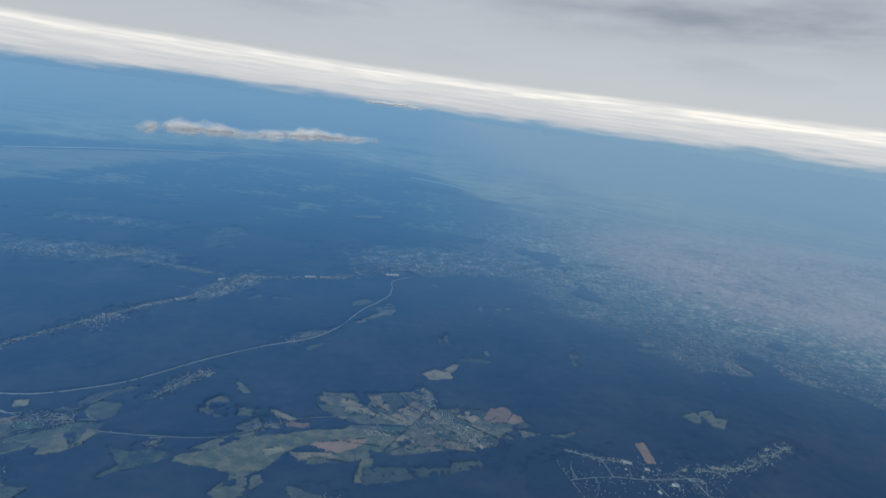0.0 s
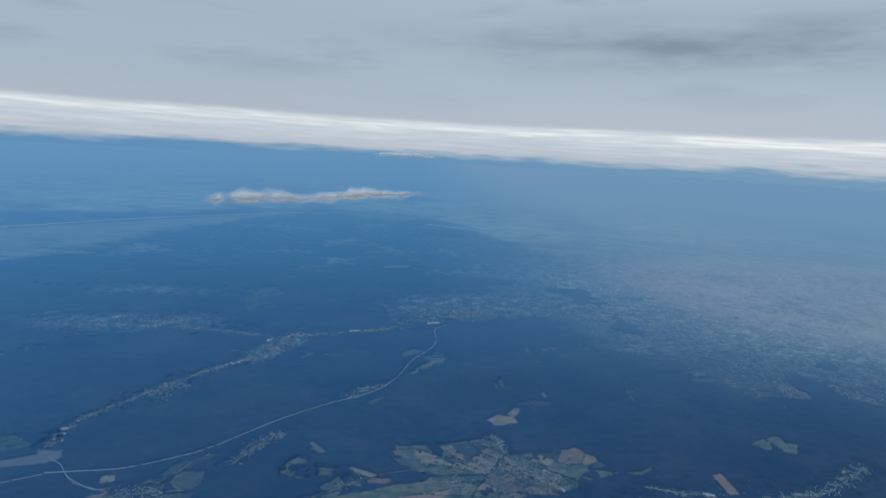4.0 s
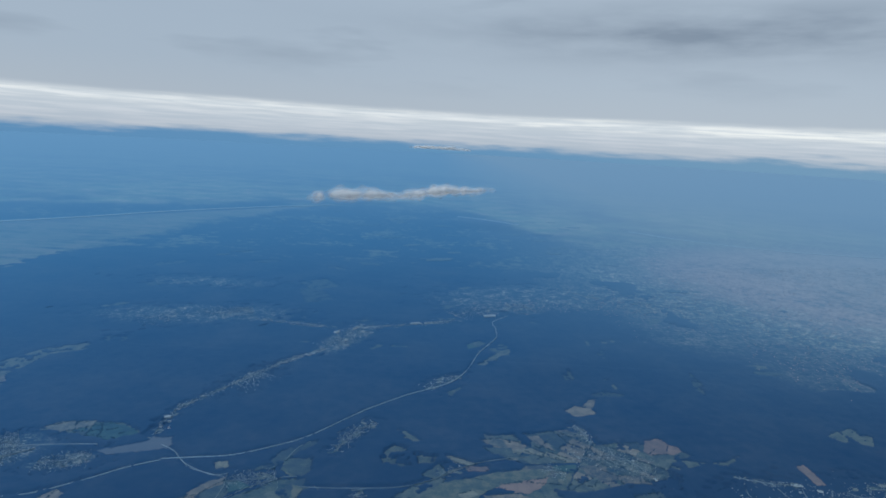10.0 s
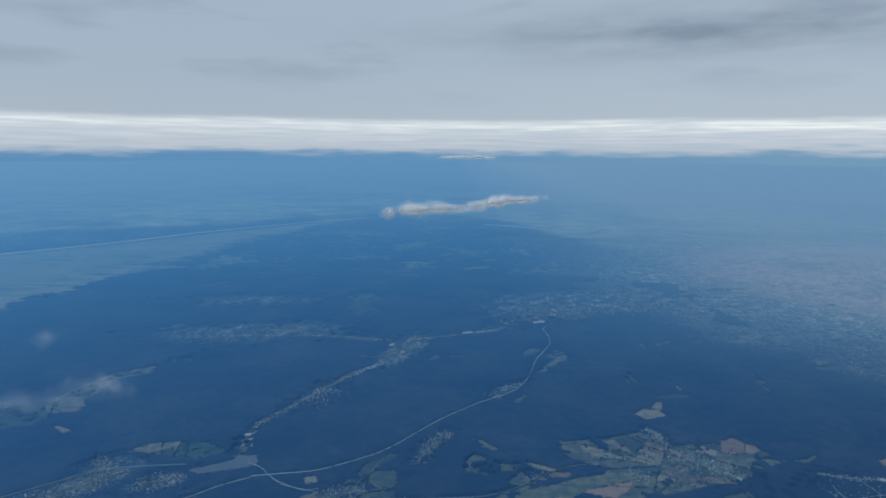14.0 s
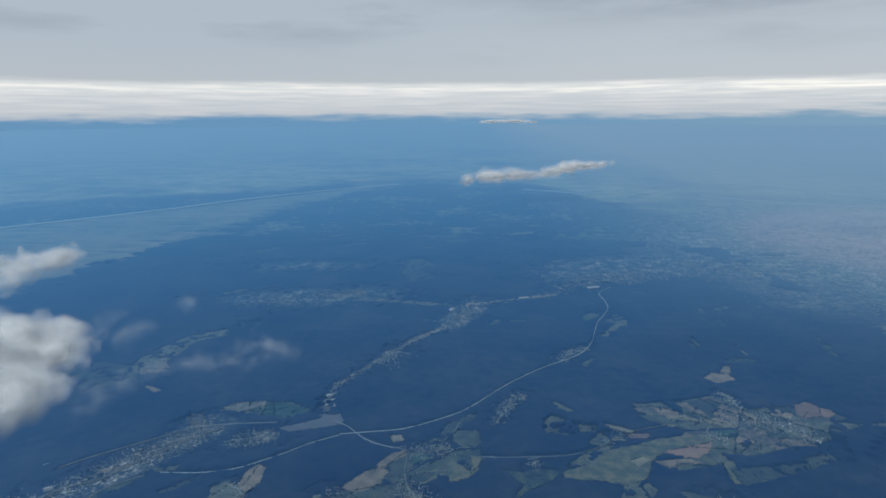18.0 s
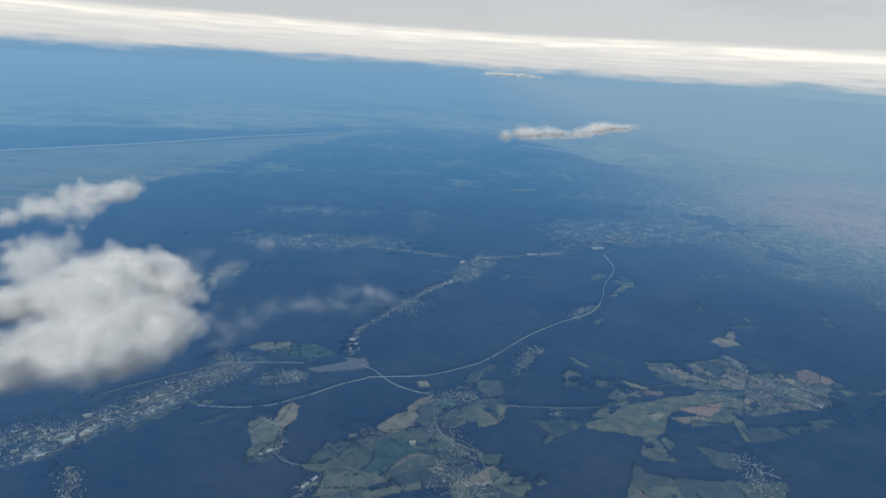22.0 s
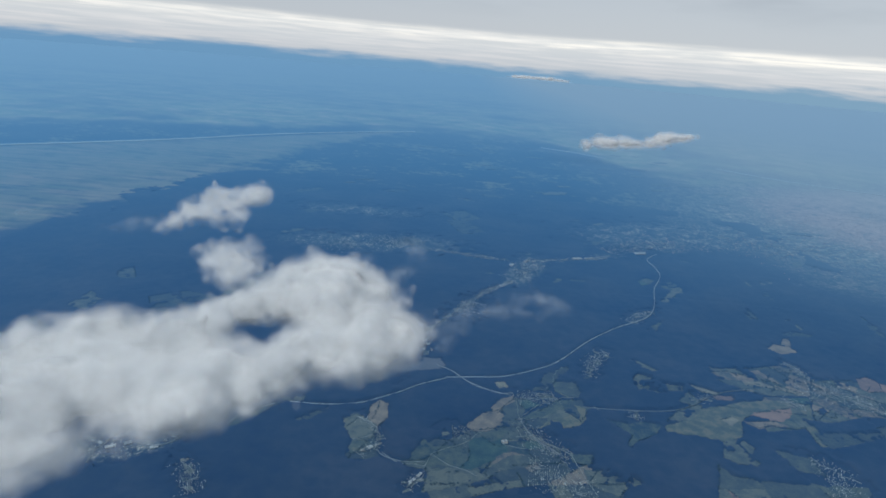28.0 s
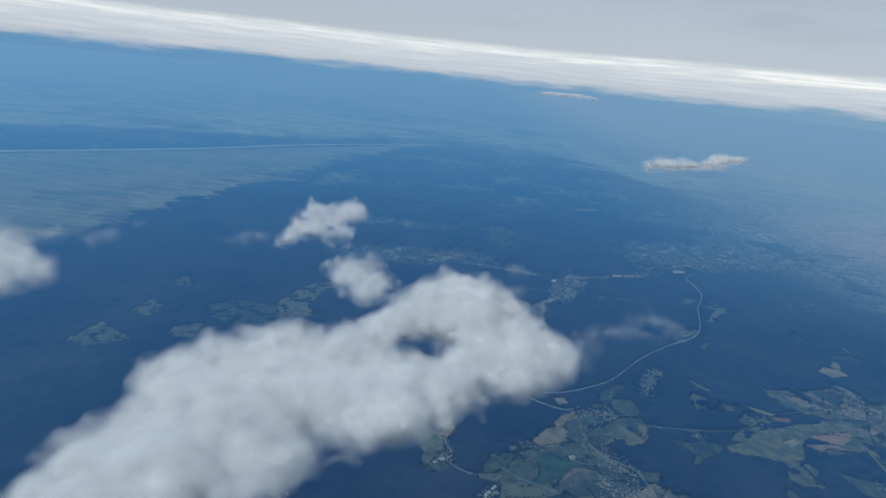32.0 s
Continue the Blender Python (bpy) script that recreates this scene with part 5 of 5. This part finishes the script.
def sites(pts, width, count, seed):
    """Places and turns of houses along a village street."""
    r = np.random.default_rng(seed)
    line, found = along(pts, 0.5), []
    knots, tries = r.integers(0, len(line) - 1, max(3, int(len(line) / 22))), 0
    while len(found) < count and tries < 5000:
        tries += 1
        i = int(r.integers(0, len(line) - 1))
        if r.random() < 0.65:
            i = int(np.clip(r.choice(knots) + r.normal(0, 7), 0, len(line) - 2))
        way = (line[i + 1] - line[i]).normalized()
        side = r.normal(0, 0.36) * width
        if abs(side) < 0.35:
            side = math.copysign(0.4, side)
        x, y = line[i].x - way.y * side, line[i].y + way.x * side
        if any((x - a) ** 2 + (y - b) ** 2 < 0.2 for a, b, _ in found):
            continue
        found.append((x, y, math.atan2(way.y, way.x) + r.choice([0, math.pi / 2]) + r.normal(0, 0.15)))
    return found


OWN = ("church_village", "mill_village")
for v, (name, pts, width, count) in enumerate(VILLAGES):
    r = np.random.default_rng(100 + v)
    places = sites(pts, width, count if name in OWN else int(count * 2.6), 50 + v)
    if name in OWN:
        for x, y, turn in places:
            k = int(r.choice(4, p=(0.5, 0.25, 0.15, 0.1)))
            red = r.random() < 0.5
            ob = tagged(new("house"), "small white house with a %s gable roof" % ("red-brown tiled" if red else "grey"), "house", "houses of the villages")
            ob.matrix_basis = pose(x, y, 0.04, 0, 0, math.degrees(turn)) @ Matrix.Scale(0.8, 4)
            child("wall", KINDS[k][0], ob)
            child("roof", KINDS[k][1 if red else 2], ob)
        continue
    verts, faces, which = [], [], []
    for x, y, turn in places:
        a, b, c, e = KINDS[int(r.choice(4, p=(0.5, 0.25, 0.15, 0.1)))][3]
        grow, co, si = r.uniform(0.55, 0.95) * (1.05 if y > 190 else 0.85), math.cos(turn), math.sin(turn)
        for vs, fs, slot in ((a, b, 0), (c, e, 1)):
            k = len(verts)
            verts += [(x + grow * (p[0] * co - p[1] * si), y + grow * (p[0] * si + p[1] * co), 0.04 + grow * p[2]) for p in vs]
            faces += [tuple(i + k for i in f) for f in fs]
            which += [slot] * len(fs)
    me = mesh_of("village_houses", verts, faces, [M["wall"], M["roofs"]])
    me.polygons.foreach_set("material_index", which)
    tagged(new("village_houses", me), "scattered pale houses with gable roofs along a street", "houses", kind="stuff")


# ---- larger buildings ----
def hall(x, y, w, d, h, turn, roof, label, bays=3):
    w, d, h = 0.78 * w, 0.78 * d, 0.8 * h
    ob = tagged(new("industrial_hall"), label, "building", "larger buildings")
    ob.matrix_basis = pose(x, y, 0.04, 0, 0, turn)
    a, b, c, e = house_parts(w, d, h, 0.06 * d)
    child("wall", mesh_of("wall", a, b, M["wall"]), ob)
    child("roof", mesh_of("roof", c, e, M[roof]), ob)
    for i in range(bays):
        u = (i + 0.5) / bays * w - w / 2
        s = 0.3 * w / bays
        box = [(u - s, -d * 0.3, h), (u + s, -d * 0.3, h), (u + s, d * 0.3, h), (u - s, d * 0.3, h)]
        box += [(p[0], p[1], h + 0.06 * d + 0.14) for p in box]
        child("skylight", mesh_of("skylight", box, [(4, 5, 6, 7), (0, 1, 5, 4), (1, 2, 6, 5), (2, 3, 7, 6), (3, 0, 4, 7)], M["roof_grey"]), ob)
    return ob


for x, y, w, d, h, turn, roof, label in [
        (-204.4, 120.3, 2.2, 1.3, 0.4, 45, "roof_red", "red-brown roofed works hall in the valley town"),
        (-203.0, 121.3, 1.8, 1.2, 0.4, 45, "tan", "tan works hall in the valley town"),
        (-201.8, 118.0, 1.6, 1.1, 0.4, 45, "roof_red", "red-brown roofed works hall in the valley town"),
        (-200.9, 120.2, 1.4, 0.9, 0.4, 45, "roof_grey", "grey works hall in the valley town"),
        (-211.3, 141.5, 2.0, 1.1, 0.4, 45, "roof_red", "low reddish hall at the edge of woods"),
        (-190.7, 139.9, 2.4, 1.0, 0.4, 45, "tan", "tan hall beside the railway"),
        (-203.1, 130.2, 1.6, 0.9, 0.4, 45, "tan", "tan hall among the houses of a town"),
        (-186.9, 148.4, 1.8, 0.8, 0.4, 45, "tan", "tan hall beside the railway"),
        (-107.8, 127.8, 2.0, 1.8, 0.6, 20, "tan", "square tan building standing alone in a green field"),
        (-200.9, 118.4, 3.6, 2.4, 0.5, 50, "roof_grey", "wide grey industrial hall at the edge of town"),
        (-198.6, 121.6, 2.6, 2.0, 0.5, 50, "tan", "brownish industrial hall at the edge of town"),
        (-204.0, 111.8, 2.6, 1.2, 0.4, 30, "white", "low white hall beside the main road"),
        (-215.2, 110.5, 3.2, 1.2, 0.4, 30, "white", "long white hall beside the main road"),
        (-211.5, 112.6, 2.4, 1.1, 0.4, 30, "roof_grey", "long grey hall beside the main road"),
        (-191.1, 139.9, 3.4, 1.4, 0.4, 48, "tan", "tan hall in the valley town"),
        (-188.0, 142.6, 2.2, 1.2, 0.4, 48, "white", "white hall in the valley town"),
        (-202.5, 130.1, 2.6, 1.4, 0.4, 40, "roof_red", "hall with a red-brown roof"),
        (-135.8, 189.6, 2.8, 1.6, 0.7, 20, "white", "bright white works hall above the lake"),
        (-133.6, 186.6, 2.0, 1.2, 0.5, 20, "white", "smaller white works hall above the lake"),
        (-131.3, 182.6, 3.0, 2.4, 0.35, 10, "orange", "low reddish works building by the lake shore"),
        (-133.6, 107.5, 2.6, 0.9, 0.3, 55, "white", "long white greenhouse-like shed"),
        (-131.9, 110.2, 2.2, 0.8, 0.3, 55, "white", "narrow white shed beside a track"),
        (-146.5, 120.0, 1.8, 1.2, 0.4, 30, "white", "white farm hall in a hamlet"),
        (-148.4, 118.2, 1.4, 0.9, 0.35, 30, "tan", "tan farm hall in a hamlet"),
        (-92.8, 291.6, 4.0, 2.0, 0.6, 60, "white", "pale hall in the valley head town"),
        (-84.0, 300.0, 5.0, 2.2, 0.6, 60, "tan", "broad tan hall in the valley head town"),
        (-52.3, 313.3, 7.0, 2.0, 0.6, 18, "white", "long pale hall along the valley road"),
        (-45.0, 315.5, 6.0, 2.0, 0.6, 18, "pale", "long yellowish hall along the valley road"),
        (-8.6, 335.1, 9.0, 3.0, 0.7, 20, "white", "long pale hall near the motorway"),
        (75.4, 163.8, 3.4, 1.0, 0.4, -8, "white", "long white shed with ribbed roof"),
        (80.8, 161.2, 1.8, 1.2, 0.4, -8, "white", "white hall in the southern town"),
        (87.0, 154.4, 2.4, 1.4, 0.4, 10, "white", "white hall among houses"),
        (-87.5, 112.7, 2.0, 1.0, 0.5, 30, "tan", "tan hall in the lower village")]:
    hall(x, y, w, d, h, turn, roof, label)

# further halls along the streets of the larger towns
r = np.random.default_rng(77)
for v, (name, pts, width, count) in enumerate(VILLAGES):
    more = {"west_town": 26, "valley_town": 9, "valley_head": 8, "far_west": 7, "motorway_town": 8, "south_town": 6, "lower_village": 4, "saddle_village": 4}.get(name, 0)
    for x, y, turn in sites(pts, width, more, 900 + v):
        grow = 1.7 if y > 250 else 1.0
        roof = str(r.choice(["white", "roof_grey", "roof_grey", "tan", "roof_red"]))
        words = {"white": "pale flat-roofed", "roof_grey": "grey-roofed", "tan": "tan-roofed", "roof_red": "red-brown roofed"}[roof]
        hall(x, y, grow * r.uniform(0.8, 1.9), grow * r.uniform(0.5, 0.9), 0.3, math.degrees(turn), roof, "%s hall among the houses of a town" % words, 2)

# the city, too many blocks to count
r = np.random.default_rng(21)
inner = [q for q in spots(CITY, 8000, 21) if r.random() < 0.45 + float(off_line(np.array([q[0]]), np.array([q[1]]), CITY + CITY[:1])[0]) / 45]
fringe = [(90 + r.normal(0, 30), 385 + r.normal(0, 26)) for _ in range(420)] + [(165 + r.normal(0, 24), 300 + r.normal(0, 40)) for _ in range(420)] + [(200 + r.normal(0, 24), 250 + r.normal(0, 22)) for _ in range(160)] + [(20 + r.normal(0, 30), 362 + r.normal(0, 12)) for _ in range(260)]
verts, faces = [], []
for x, y in inner + fringe:
    far = max(1.0, math.hypot(x, y) / 330)
    w, d, h, turn = r.uniform(0.3, 0.9) * far, r.uniform(0.25, 0.55) * far, r.uniform(0.06, 0.16), r.uniform(0, 3.14)
    co, si, k = math.cos(turn), math.sin(turn), len(verts)
    flat = [(x + sx * w * co - sy * d * si, y + sx * w * si + sy * d * co) for sx, sy in ((-0.5, -0.5), (0.5, -0.5), (0.5, 0.5), (-0.5, 0.5))]
    verts += [(*q, 0.1) for q in flat] + [(*q, 0.1 + h) for q in flat]
    faces += [(k + 4, k + 5, k + 6, k + 7)] + [(k + i, k + (i + 1) % 4, k + 4 + (i + 1) % 4, k + 4 + i) for i in range(4)]
tagged(new("city_blocks", mesh_of("city_blocks", verts, faces, M["blocks"])), "sprawling pale city of countless blocks in haze", "city", kind="stuff")

# ---- trees along hedges, streets and field rims ----
balls, r = [], np.random.default_rng(31)
for _, pts in SHARES + PLOTS:
    ring = list(pts) + [pts[0]]
    if min(p[1] for p in pts) > 260:
        continue
    for (x0, y0), (x1, y1) in zip(ring, ring[1:]):
        if r.random() < 0.2:
            for _ in range(int(math.hypot(x1 - x0, y1 - y0) / 0.4)):
                t, s = r.random(), r.uniform(0.10, 0.24)
                balls.append((x0 + (x1 - x0) * t + r.normal(0, 0.2), y0 + (y1 - y0) * t + r.normal(0, 0.2), 0.1 + s * 0.6, s, s, s * 1.2))
for _, pts, width, count in VILLAGES:
    for x, y, _ in sites(pts, width * 1.25, count // 2, int(width * 10) + count):
        s = r.uniform(0.10, 0.22)
        balls.append((x, y, 0.1 + s * 0.6, s, s, s * 1.2))
tagged(new("garden_and_hedge_trees", heap("trees", balls, M["tree"])), "dark round trees along hedges and in gardens", "trees", kind="stuff")
